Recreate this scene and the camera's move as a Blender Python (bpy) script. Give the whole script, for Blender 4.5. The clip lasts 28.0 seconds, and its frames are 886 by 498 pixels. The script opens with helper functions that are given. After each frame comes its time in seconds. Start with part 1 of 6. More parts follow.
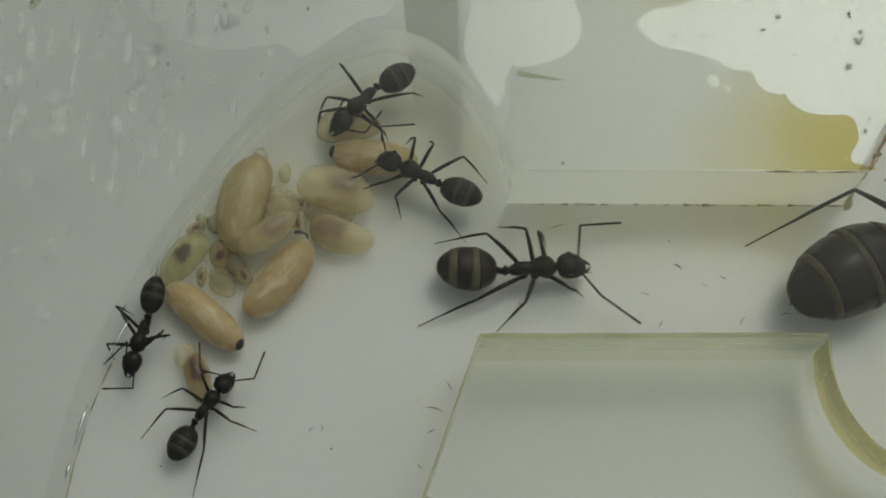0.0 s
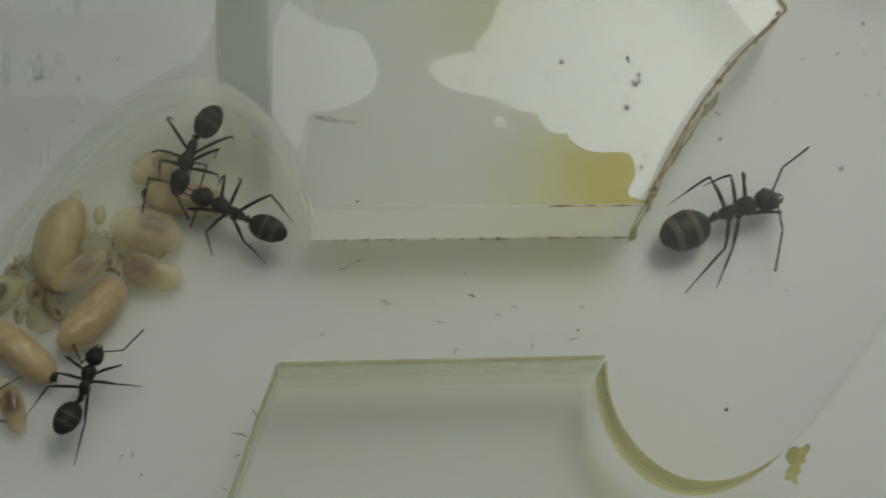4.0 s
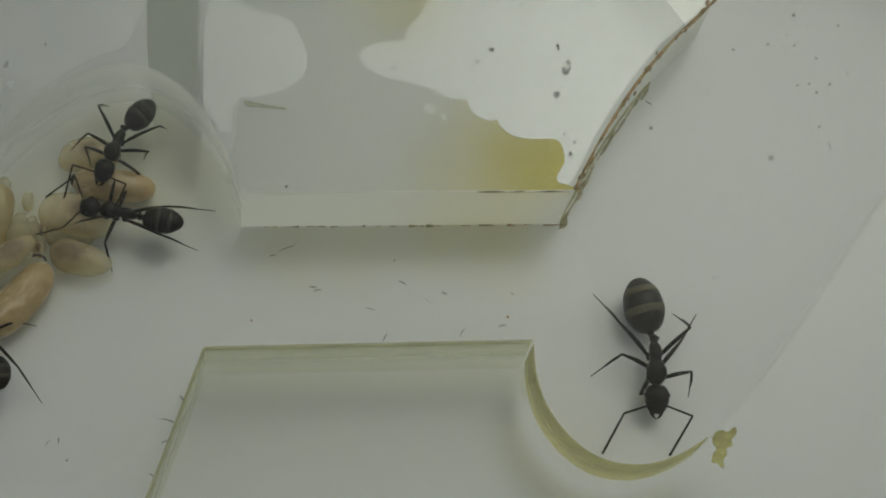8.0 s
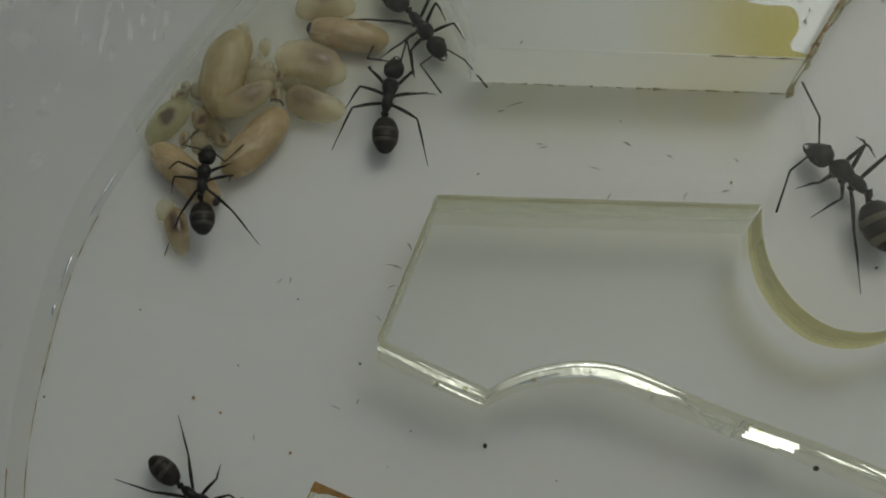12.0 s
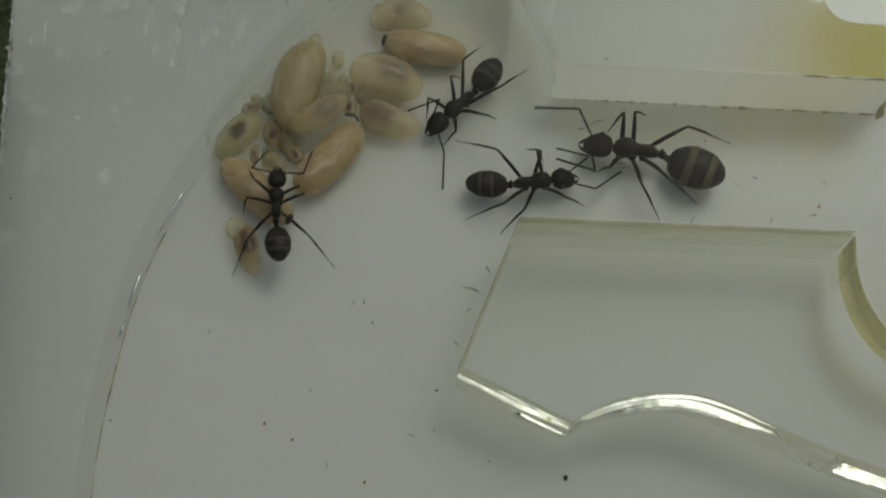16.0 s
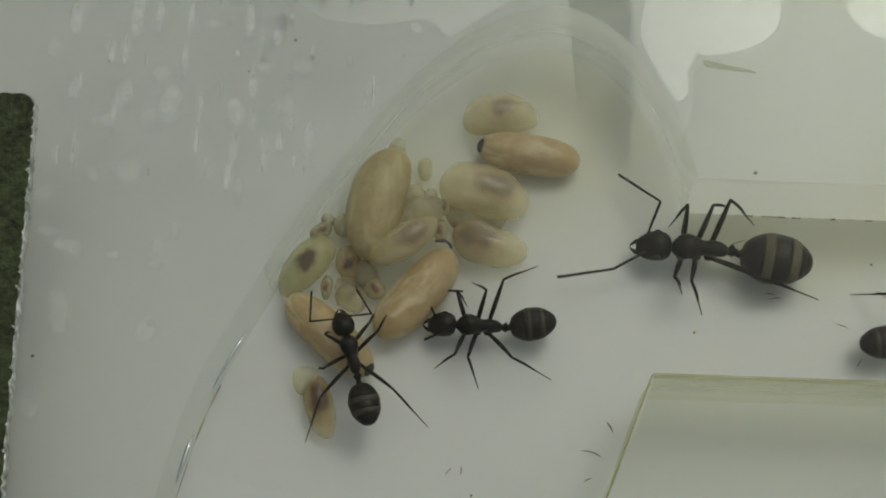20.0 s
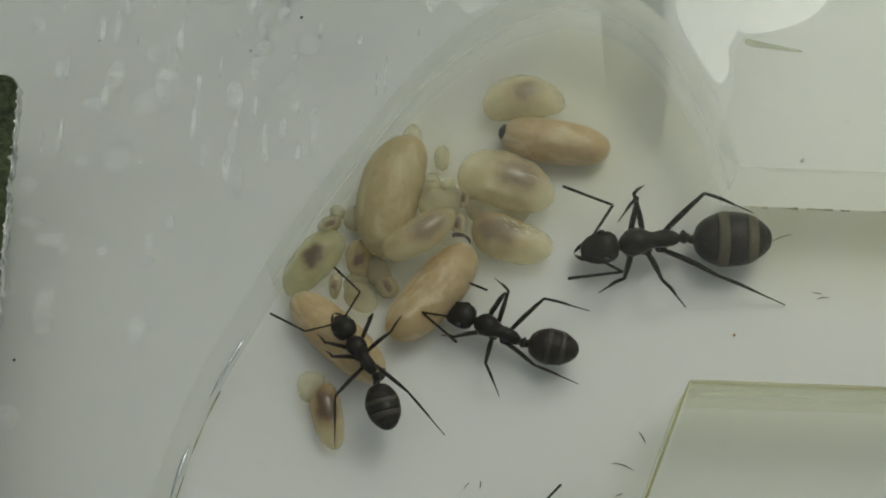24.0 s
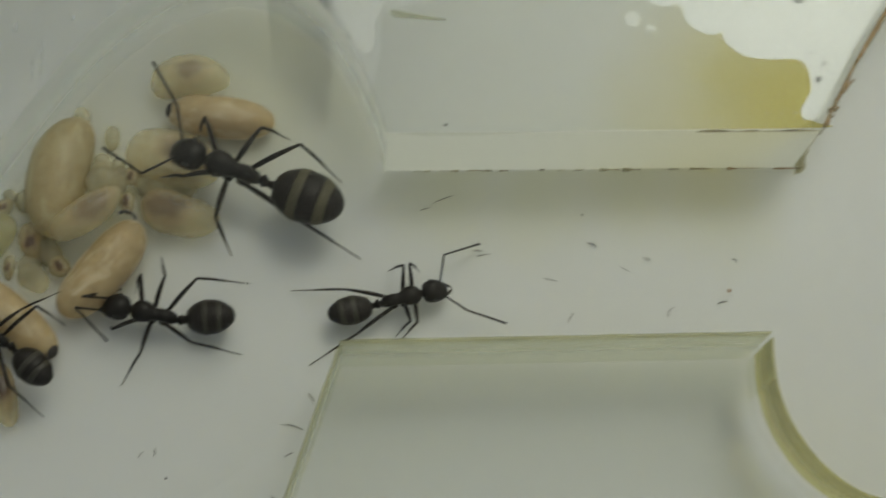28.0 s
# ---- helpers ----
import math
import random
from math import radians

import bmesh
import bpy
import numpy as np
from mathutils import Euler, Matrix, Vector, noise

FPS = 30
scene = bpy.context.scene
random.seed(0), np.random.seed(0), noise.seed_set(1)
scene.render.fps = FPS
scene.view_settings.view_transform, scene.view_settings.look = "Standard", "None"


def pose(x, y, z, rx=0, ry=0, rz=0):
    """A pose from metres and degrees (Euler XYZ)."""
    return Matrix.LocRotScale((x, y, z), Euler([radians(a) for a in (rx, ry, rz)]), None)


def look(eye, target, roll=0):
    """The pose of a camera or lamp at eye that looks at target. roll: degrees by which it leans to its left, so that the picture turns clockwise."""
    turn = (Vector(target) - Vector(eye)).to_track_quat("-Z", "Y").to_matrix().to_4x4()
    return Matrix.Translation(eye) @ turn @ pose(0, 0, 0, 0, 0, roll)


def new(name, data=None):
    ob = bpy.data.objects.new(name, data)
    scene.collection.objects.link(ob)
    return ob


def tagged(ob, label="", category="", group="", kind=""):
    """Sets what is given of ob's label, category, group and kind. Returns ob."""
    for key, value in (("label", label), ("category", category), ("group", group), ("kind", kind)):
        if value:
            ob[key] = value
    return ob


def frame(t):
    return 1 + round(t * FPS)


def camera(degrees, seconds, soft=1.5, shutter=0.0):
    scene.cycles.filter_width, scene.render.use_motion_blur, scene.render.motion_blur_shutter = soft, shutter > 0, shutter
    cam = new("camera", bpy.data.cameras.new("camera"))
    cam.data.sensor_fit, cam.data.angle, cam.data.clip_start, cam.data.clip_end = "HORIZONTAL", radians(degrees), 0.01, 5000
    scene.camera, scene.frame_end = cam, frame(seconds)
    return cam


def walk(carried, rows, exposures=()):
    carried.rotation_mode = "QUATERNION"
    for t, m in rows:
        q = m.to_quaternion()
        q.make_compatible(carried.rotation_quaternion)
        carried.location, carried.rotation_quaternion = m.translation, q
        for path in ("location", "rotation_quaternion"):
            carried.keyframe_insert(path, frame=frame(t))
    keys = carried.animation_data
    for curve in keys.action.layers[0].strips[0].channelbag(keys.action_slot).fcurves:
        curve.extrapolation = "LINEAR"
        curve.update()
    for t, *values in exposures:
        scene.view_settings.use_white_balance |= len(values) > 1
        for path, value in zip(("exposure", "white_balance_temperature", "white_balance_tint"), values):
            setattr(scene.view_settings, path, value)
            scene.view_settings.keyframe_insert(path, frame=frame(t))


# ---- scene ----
# lengths in this script are in millimetres, scaled to metres by MM
MM = 0.001
cam = camera(30, 28.0, soft=1.9, shutter=0.3)
PATH = [
    (0, (-8.16, -33.46, 83.89), (-4.05, -5.94, 8.89), 8.22),
    (0.5, (-6.31, -33.42, 85.12), (-2.42, -6.58, 9.85), 7.84),
    (1, (-5.44, -32.98, 85.10), (-1.10, -6.79, 9.64), 8.49),
    (1.5, (-4.91, -34.22, 87.07), (0.47, -6.74, 12.12), 10.33),
    (2, (-3.95, -33.99, 88.51), (1.30, -5.58, 13.90), 9.57),
    (2.5, (-3.28, -35.68, 87.84), (2.21, -6.66, 13.50), 9.71),
    (3, (-2.95, -37.00, 87.91), (1.87, -8.05, 13.49), 8.86),
    (3.5, (-2.94, -36.08, 88.76), (2.67, -7.16, 14.38), 10.03),
    (4, (-1.44, -35.97, 89.37), (6.07, -6.70, 15.30), 12.76),
    (4.5, (2.04, -35.83, 91.53), (11.40, -4.48, 18.52), 14.13),
    (6.5, (1.08, -37.77, 90.18), (9.90, -5.81, 17.38), 13.51),
    (7, (-1.19, -36.71, 89.09), (6.64, -6.08, 15.60), 13.14),
    (7.5, (-1.05, -37.92, 87.89), (7.06, -7.54, 14.34), 13.81),
    (8, (0.54, -37.86, 88.85), (9.75, -7.77, 15.30), 15.19),
    (8.5, (-1.59, -36.97, 88.62), (7.65, -6.42, 15.26), 15.18),
    (9, (-3.31, -36.39, 87.26), (4.30, -6.40, 13.49), 13.32),
    (9.5, (-4.87, -36.83, 86.84), (1.56, -6.74, 12.99), 11.66),
    (10, (-3.57, -36.97, 87.82), (1.37, -7.52, 13.60), 9.75),
    (10.5, (-4.38, -37.64, 88.61), (-0.60, -10.00, 13.63), 8.52),
    (11, (-3.10, -38.62, 88.45), (-0.13, -11.99, 13.08), 7.43),
    (11.5, (-3.54, -39.53, 87.82), (-0.55, -13.22, 12.33), 7.95),
    (12, (-4.91, -40.17, 88.91), (-1.95, -14.81, 13.09), 8.26),
    (12.5, (-3.53, -40.96, 87.09), (-1.79, -17.28, 10.70), 6.48),
    (13, (-5.29, -43.59, 85.85), (-3.57, -20.73, 9.20), 6.72),
    (13.5, (-7.48, -44.63, 85.78), (-4.65, -22.08, 9.08), 9.91),
    (15.5, (-11.75, -42.28, 84.58), (-6.37, -18.48, 8.39), 15.32),
    (16, (-9.09, -37.43, 86.33), (-6.20, -12.69, 10.31), 9.05),
    (16.5, (-8.51, -35.20, 86.18), (-5.65, -10.68, 10.09), 9.08),
    (17, (-6.54, -36.27, 87.02), (-3.16, -10.85, 11.24), 9.42),
    (17.5, (-13.97, -33.33, 85.63), (-5.51, -4.92, 11.33), 17.93),
    (18, (-14.40, -30.21, 82.26), (-7.43, -2.36, 7.59), 15.52),
    (18.5, (-10.57, -27.69, 79.86), (-8.14, -1.60, 4.28), 7.01),
    (19, (-10.25, -27.35, 76.16), (-7.73, -1.76, 0.41), 7.10),
    (19.5, (-10.63, -26.85, 74.22), (-9.14, -1.14, -1.52), 5.15),
    (20, (-11.37, -25.65, 73.34), (-11.16, -1.33, -2.87), 2.74),
    (20.5, (-11.22, -25.59, 72.30), (-10.55, -1.28, -3.92), 3.71),
    (21, (-11.61, -24.70, 71.66), (-11.71, -0.43, -4.56), 1.90),
    (21.5, (-12.79, -25.44, 71.94), (-12.95, -0.74, -4.16), 2.25),
    (23.5, (-11.59, -23.67, 68.39), (-12.41, 0.18, -7.97), 0.50),
    (24, (-11.03, -23.92, 67.69), (-12.06, 0.21, -8.57), -0.02),
    (24.5, (-11.70, -23.82, 67.11), (-11.90, -0.81, -9.51), 1.74),
    (25, (-11.54, -22.58, 66.75), (-12.66, 0.18, -9.94), -0.33),
    (25.5, (-12.19, -23.34, 66.12), (-12.34, -0.42, -10.52), 2.05),
    (26, (-10.14, -22.81, 66.49), (-10.34, -0.30, -10.27), 1.77),
    (26.5, (-9.75, -23.18, 66.62), (-9.48, -0.63, -10.13), 2.62),
    (27, (-7.80, -24.05, 66.73), (-7.08, -1.66, -10.07), 3.52),
    (27.5, (-5.18, -25.12, 67.42), (-4.07, -2.88, -9.42), 3.72),
    (28, (-1.47, -24.90, 70.23), (2.87, -1.81, -6.25), 9.54),
]
walk(cam, [(t, look([v * MM for v in eye], [v * MM for v in target], roll)) for t, eye, target, roll in PATH],
     [(0, -0.84, 7180, -4), (3, -0.99, 7080, -2), (4.5, -1.07, 7030, -3), (8, -1.11, 6980, -2), (10, -1.13, 6980, -1), (13, -1.39, 6930, 1), (15.5, -1.3, 7030, -1), (17, -1.12, 7180, -3), (20, -0.82, 7180, -3), (25, -0.65, 7080, -3), (27, -0.61, 7180, -3), (28, -0.79, 7230, -4)])

# ---------------------------------------------------------------- light
world = bpy.data.worlds.new("daylight")
scene.world = world
world.use_nodes = True
wn = world.node_tree.nodes
wsky = wn.new("ShaderNodeTexSky")
wsky.sky_type = "NISHITA"
wsky.sun_disc = False
wsky.sun_elevation, wsky.sun_rotation = radians(59), radians(32)
wsky.air_density, wsky.dust_density = 0.8, 3.5
wn["Background"].inputs["Strength"].default_value = 0.15
pale = wn.new("ShaderNodeHueSaturation")    # thin cloud takes most of the blue out of the sky
pale.inputs["Saturation"].default_value = 0.45
world.node_tree.links.new(wsky.outputs[0], pale.inputs["Color"])
world.node_tree.links.new(pale.outputs[0], wn["Background"].inputs["Color"])
sun = new("sun", bpy.data.lights.new("sun", "SUN"))
sun.data.energy, sun.data.angle, sun.data.color = 0.45, radians(15), (0.98, 1.0, 1.0)
sun.matrix_world = look((0.035, 0.055, 0.11), (0, 0, 0))

# ---------------------------------------------------------------- materials
def material(name, base, rough=0.5, spread=0.12, grain=900.0, blotch=120.0, bump=0.15, dark=None, relief=0.05, **extra):
    """A Principled material whose colour drifts at two scales, with fine relief."""
    m = bpy.data.materials.new(name)
    m.use_nodes = True
    nt = m.node_tree
    p = nt.nodes["Principled BSDF"]
    p.inputs["Roughness"].default_value = rough
    p.inputs["Subsurface Radius"].default_value = (1.0, 0.95, 0.8)
    for key, value in extra.items():
        p.inputs[key.replace("_", " ")].default_value = value
    co = nt.nodes.new("ShaderNodeTexCoord")
    big, small = nt.nodes.new("ShaderNodeTexNoise"), nt.nodes.new("ShaderNodeTexNoise")
    big.inputs["Scale"].default_value, small.inputs["Scale"].default_value = blotch, grain
    big.inputs["Detail"].default_value, small.inputs["Detail"].default_value = 4, 3
    for n in (big, small):
        nt.links.new(co.outputs["Object"], n.inputs["Vector"])
    add = nt.nodes.new("ShaderNodeMath")
    add.operation = "MULTIPLY_ADD"
    add.inputs[1].default_value = 0.45
    half = nt.nodes.new("ShaderNodeMath")
    half.operation = "MULTIPLY"
    half.inputs[1].default_value = 0.55
    nt.links.new(big.outputs[0], half.inputs[0])
    nt.links.new(small.outputs[0], add.inputs[0])
    nt.links.new(half.outputs[0], add.inputs[2])
    ramp = nt.nodes.new("ShaderNodeValToRGB")
    lo = dark or [c * (1 - spread) for c in base]
    ramp.color_ramp.elements[0].color = (*lo, 1)
    ramp.color_ramp.elements[1].color = (*[min(1, c * (1 + spread * 0.6)) for c in base], 1)
    ramp.color_ramp.elements[0].position, ramp.color_ramp.elements[1].position = 0.32, 0.68
    nt.links.new(add.outputs[0], ramp.inputs[0])
    nt.links.new(ramp.outputs[0], p.inputs["Base Color"])
    if bump:
        b = nt.nodes.new("ShaderNodeBump")
        b.inputs["Strength"].default_value, b.inputs["Distance"].default_value = bump, relief * MM
        nt.links.new(small.outputs[0], b.inputs["Height"])
        nt.links.new(b.outputs[0], p.inputs["Normal"])
    return m


def see_through(m, amount, tint=(1, 1, 1), ragged=0.0, scale=300.0):
    """Lets part of the light pass straight through a thin layer of the material."""
    nt = m.node_tree
    out = nt.nodes["Material Output"]
    surface = out.inputs["Surface"].links[0].from_socket
    clear = nt.nodes.new("ShaderNodeBsdfTransparent")
    clear.inputs[0].default_value = (*tint, 1)
    mix = nt.nodes.new("ShaderNodeMixShader")
    mix.inputs[0].default_value = amount
    if ragged:
        co, n, r = nt.nodes.new("ShaderNodeTexCoord"), nt.nodes.new("ShaderNodeTexNoise"), nt.nodes.new("ShaderNodeMapRange")
        n.inputs["Scale"].default_value, n.inputs["Detail"].default_value = scale, 5
        r.inputs["From Min"].default_value, r.inputs["From Max"].default_value = 0.3, 0.7
        r.inputs["To Min"].default_value, r.inputs["To Max"].default_value = amount - ragged, amount + ragged
        nt.links.new(co.outputs["Object"], n.inputs["Vector"])
        nt.links.new(n.outputs[0], r.inputs[0])
        nt.links.new(r.outputs[0], mix.inputs[0])
    nt.links.new(surface, mix.inputs[1])
    nt.links.new(clear.outputs[0], mix.inputs[2])
    nt.links.new(mix.outputs[0], out.inputs["Surface"])
    return m


def diffusing(m, share, colour):
    """Lets a thin layer pass on scattered light to its far side as well as back."""
    nt = m.node_tree
    p = nt.nodes["Principled BSDF"]
    target = p.outputs[0].links[0].to_socket
    glow, mix = nt.nodes.new("ShaderNodeBsdfTranslucent"), nt.nodes.new("ShaderNodeMixShader")
    glow.inputs["Color"].default_value = (*colour, 1)
    mix.inputs[0].default_value = share
    nt.links.new(p.outputs[0], mix.inputs[1])
    nt.links.new(glow.outputs[0], mix.inputs[2])
    nt.links.new(mix.outputs[0], target)
    return m


def clear_sheet(name, tint, mirror=0.04, rough=0.03, haze=0.0, haze_scale=90.0, ripple=0.0):
    """A thin clear layer: light passes tinted, gloss grows towards grazing views, with a little cloudy haze."""
    m = bpy.data.materials.new(name)
    m.use_nodes = True
    nt = m.node_tree
    out = nt.nodes["Material Output"]
    nt.nodes.remove(nt.nodes["Principled BSDF"])
    lw, pw, mul = nt.nodes.new("ShaderNodeLayerWeight"), nt.nodes.new("ShaderNodeMath"), nt.nodes.new("ShaderNodeMath")
    clear, gloss, mix = nt.nodes.new("ShaderNodeBsdfTransparent"), nt.nodes.new("ShaderNodeBsdfGlossy"), nt.nodes.new("ShaderNodeMixShader")
    lw.inputs["Blend"].default_value = 0.5
    pw.operation, mul.operation = "POWER", "MULTIPLY_ADD"
    pw.inputs[1].default_value = 4
    mul.inputs[1].default_value, mul.inputs[2].default_value = 0.7, mirror
    clear.inputs[0].default_value = (*tint, 1)
    gloss.inputs["Roughness"].default_value = rough
    gloss.inputs["Color"].default_value = (0.78, 0.81, 0.83, 1)
    nt.links.new(lw.outputs["Facing"], pw.inputs[0])
    nt.links.new(pw.outputs[0], mul.inputs[0])
    nt.links.new(mul.outputs[0], mix.inputs[0])
    nt.links.new(clear.outputs[0], mix.inputs[1])
    nt.links.new(gloss.outputs[0], mix.inputs[2])
    if ripple:
        rc, rn, rb = nt.nodes.new("ShaderNodeTexCoord"), nt.nodes.new("ShaderNodeTexNoise"), nt.nodes.new("ShaderNodeBump")
        rn.inputs["Scale"].default_value, rn.inputs["Detail"].default_value = 700, 4
        rb.inputs["Strength"].default_value, rb.inputs["Distance"].default_value = ripple, 0.0002
        nt.links.new(rc.outputs["Object"], rn.inputs["Vector"])
        nt.links.new(rn.outputs[0], rb.inputs["Height"])
        nt.links.new(rb.outputs[0], gloss.inputs["Normal"])
    last = mix
    if haze:
        co, n, r = nt.nodes.new("ShaderNodeTexCoord"), nt.nodes.new("ShaderNodeTexNoise"), nt.nodes.new("ShaderNodeMapRange")
        milk, last = nt.nodes.new("ShaderNodeBsdfDiffuse"), nt.nodes.new("ShaderNodeMixShader")
        milk.inputs[0].default_value = (0.75, 0.78, 0.76, 1)
        n.inputs["Scale"].default_value, n.inputs["Detail"].default_value = haze_scale, 6
        r.inputs["From Min"].default_value, r.inputs["From Max"].default_value = 0.35, 0.7
        r.inputs["To Min"].default_value, r.inputs["To Max"].default_value = haze * 0.4, haze * 1.6
        nt.links.new(co.outputs["Object"], n.inputs["Vector"])
        nt.links.new(n.outputs[0], r.inputs[0])
        nt.links.new(r.outputs[0], last.inputs[0])
        nt.links.new(mix.outputs[0], last.inputs[1])
        nt.links.new(milk.outputs[0], last.inputs[2])
    nt.links.new(last.outputs[0], out.inputs["Surface"])
    return m


def stained_liquid(name, clear_tint, stain, spots, level=4.8):
    """A thin liquid film, clear but stained round a few places (x, y, reach in millimetres)."""
    m = clear_sheet(name, clear_tint, 0.012, 0.3)
    nt = m.node_tree
    bsdf = [n for n in nt.nodes if n.type == "BSDF_TRANSPARENT"][0]
    co, wob, add = nt.nodes.new("ShaderNodeTexCoord"), nt.nodes.new("ShaderNodeTexNoise"), nt.nodes.new("ShaderNodeVectorMath")
    wob.inputs["Scale"].default_value = 220
    add.operation = "MULTIPLY_ADD"
    add.inputs[1].default_value = (0.003, 0.003, 0)
    nt.links.new(co.outputs["Object"], wob.inputs["Vector"])
    nt.links.new(wob.outputs["Color"], add.inputs[0])
    nt.links.new(co.outputs["Object"], add.inputs[2])
    total = None
    for x, y, reach in spots:
        dist, rng = nt.nodes.new("ShaderNodeVectorMath"), nt.nodes.new("ShaderNodeMapRange")
        dist.operation = "DISTANCE"
        dist.inputs[1].default_value = ((x + 1.5) * MM, (y + 1.5) * MM, level * MM)
        rng.interpolation_type = "SMOOTHSTEP"
        rng.inputs["From Min"].default_value, rng.inputs["From Max"].default_value = 0.0, reach * MM
        rng.inputs["To Min"].default_value, rng.inputs["To Max"].default_value = 1.0, 0.0
        nt.links.new(add.outputs[0], dist.inputs[0])
        nt.links.new(dist.outputs["Value"], rng.inputs[0])
        if total is None:
            total = rng.outputs[0]
        else:
            mx = nt.nodes.new("ShaderNodeMath")
            mx.operation = "MAXIMUM"
            nt.links.new(total, mx.inputs[0])
            nt.links.new(rng.outputs[0], mx.inputs[1])
            total = mx.outputs[0]
    mix = nt.nodes.new("ShaderNodeMix")
    mix.data_type = "RGBA"
    mix.inputs["A"].default_value, mix.inputs["B"].default_value = (*clear_tint, 1), (*stain, 1)
    nt.links.new(total, mix.inputs[0])
    nt.links.new(mix.outputs["Result"], bsdf.inputs[0])
    return m


M_FLOOR = material("white_acrylic", (0.70, 0.705, 0.69), 0.42, 0.03, 1500, 60, 0.05, Specular_IOR_Level=0.5, Subsurface_Weight=0.9, Subsurface_Scale=0.0014)
M_SHEET = clear_sheet("clear_acrylic", (0.986, 0.989, 0.987), 0.022, 0.35)
# white colour painted in place of glints on cracks and cut edges
M_WHITE_GLINT = see_through(diffusing(material("white_glint", (0.95, 0.95, 0.93), 0.3, 0.1, 3000, 800, 0.2), 0.7, (1, 1, 0.98)), 0.15, (1, 1, 1), 0.15, 1500)
M_GLINT = clear_sheet("flame_polished_acrylic", (0.97, 0.975, 0.965), 0.92, 0.17, ripple=0.3)
# yellow stain round the brood; the tunnel spots paint olive shade below its wall
M_FLOOR_TINT = stained_liquid("floor_stain_and_shade", (0.998, 0.998, 0.996), (0.965, 0.96, 0.88), [(-13, 0, 8), (-5.5, 4, 9), (3, -1, 4.5), (7, -1, 4.5), (11, -1, 4.5), (15, -1, 4.5)], 0.01)
M_FILM = stained_liquid("nectar_film", (0.945, 0.95, 0.93), (0.80, 0.70, 0.20), [(18.2, 1.0, 10.5), (12.4, 17.8, 6.0)])


def height_fade(m, low, high, z0=0.5, z1=4.6):
    """Clears a wall's colour towards its foot in place of refraction: how clear it is at z0 and at z1."""
    nt = m.node_tree
    mix = nt.nodes["Material Output"].inputs["Surface"].links[0].from_node
    co, sep, rng = nt.nodes.new("ShaderNodeTexCoord"), nt.nodes.new("ShaderNodeSeparateXYZ"), nt.nodes.new("ShaderNodeMapRange")
    rng.interpolation_type = "SMOOTHSTEP"
    rng.inputs["From Min"].default_value, rng.inputs["From Max"].default_value = z0 * MM, z1 * MM
    rng.inputs["To Min"].default_value, rng.inputs["To Max"].default_value = low, high
    nt.links.new(co.outputs["Object"], sep.inputs[0])
    nt.links.new(sep.outputs["Z"], rng.inputs[0])
    nt.links.new(rng.outputs[0], mix.inputs[0])
    return m


def sawn(name, base, share, glow, clear, tint):
    return see_through(diffusing(material(name, base, 0.6, 0.06, 900, 250, 0.05), share, glow), clear, tint)


M_EDGE = sawn("sawn_edge", (0.93, 0.94, 0.88), 0.82, (0.995, 0.99, 0.95), 0.30, (0.94, 0.93, 0.80))
M_EDGE_CHAMBER = height_fade(sawn("sawn_chamber_edge", (0.93, 0.94, 0.88), 0.75, (0.99, 0.99, 0.94), 0.5, (0.965, 0.97, 0.91)), 0.90, 0.42)
M_EDGE_CLEAR = height_fade(sawn("clear_sawn_edge", (0.74, 0.73, 0.54), 0.5, (0.85, 0.85, 0.66), 0.6, (0.92, 0.92, 0.84)), 0.94, 0.42, 0.8, 4.4)
M_EDGE_FAINT = sawn("faint_sawn_edge", (0.80, 0.81, 0.76), 0.5, (0.9, 0.9, 0.85), 0.93, (0.985, 0.985, 0.975))
M_OLIVE = see_through(material("olive_edge_tint", (0.74, 0.70, 0.27), 0.7, 0.2, 1200, 250, 0.3), 0.68, (0.93, 0.90, 0.62), 0.22, 350)
# olive tint painted for the wall refracted through the block
M_OLIVE_WALL = height_fade(see_through(material("olive_wall_refraction", (0.76, 0.71, 0.30), 0.7, 0.25, 900, 220, 0.3), 0.7, (0.94, 0.91, 0.66)), 0.96, 0.58, 1.6, 4.0)
M_OLIVE_CRUMB = see_through(material("olive_crumb", (0.55, 0.51, 0.20), 0.7, 0.35, 1600, 500, 0.3), 0.5, (0.93, 0.91, 0.66), 0.35, 900)
M_RUST = see_through(material("brown_grime", (0.46, 0.28, 0.12), 0.8, 0.4, 2500, 500, 0.4), 0.5, (0.9, 0.85, 0.7), 0.4, 900)
M_DRY = clear_sheet("dried_residue", (0.985, 0.988, 0.982), 0.115, 0.36)
# grey layer for a painted band of shade, faded at its end and sides
M_SHADE_BAND = see_through(material("grey_shade_band", (0.40, 0.45, 0.34), 0.5, 0.08, 900, 100, 0.05), 0.5)
_nt = M_SHADE_BAND.node_tree
_mix = [n for n in _nt.nodes if n.type == "MIX_SHADER"][0]
_co, _sep, _rng = _nt.nodes.new("ShaderNodeTexCoord"), _nt.nodes.new("ShaderNodeSeparateXYZ"), _nt.nodes.new("ShaderNodeMapRange")
_rng.interpolation_type = "SMOOTHSTEP"
_rng.inputs["From Min"].default_value, _rng.inputs["From Max"].default_value = 4.2 * MM, 11.5 * MM
_rng.inputs["To Min"].default_value, _rng.inputs["To Max"].default_value = 0.99, 0.62
_nt.links.new(_co.outputs["Object"], _sep.inputs[0])
_nt.links.new(_sep.outputs["Y"], _rng.inputs[0])
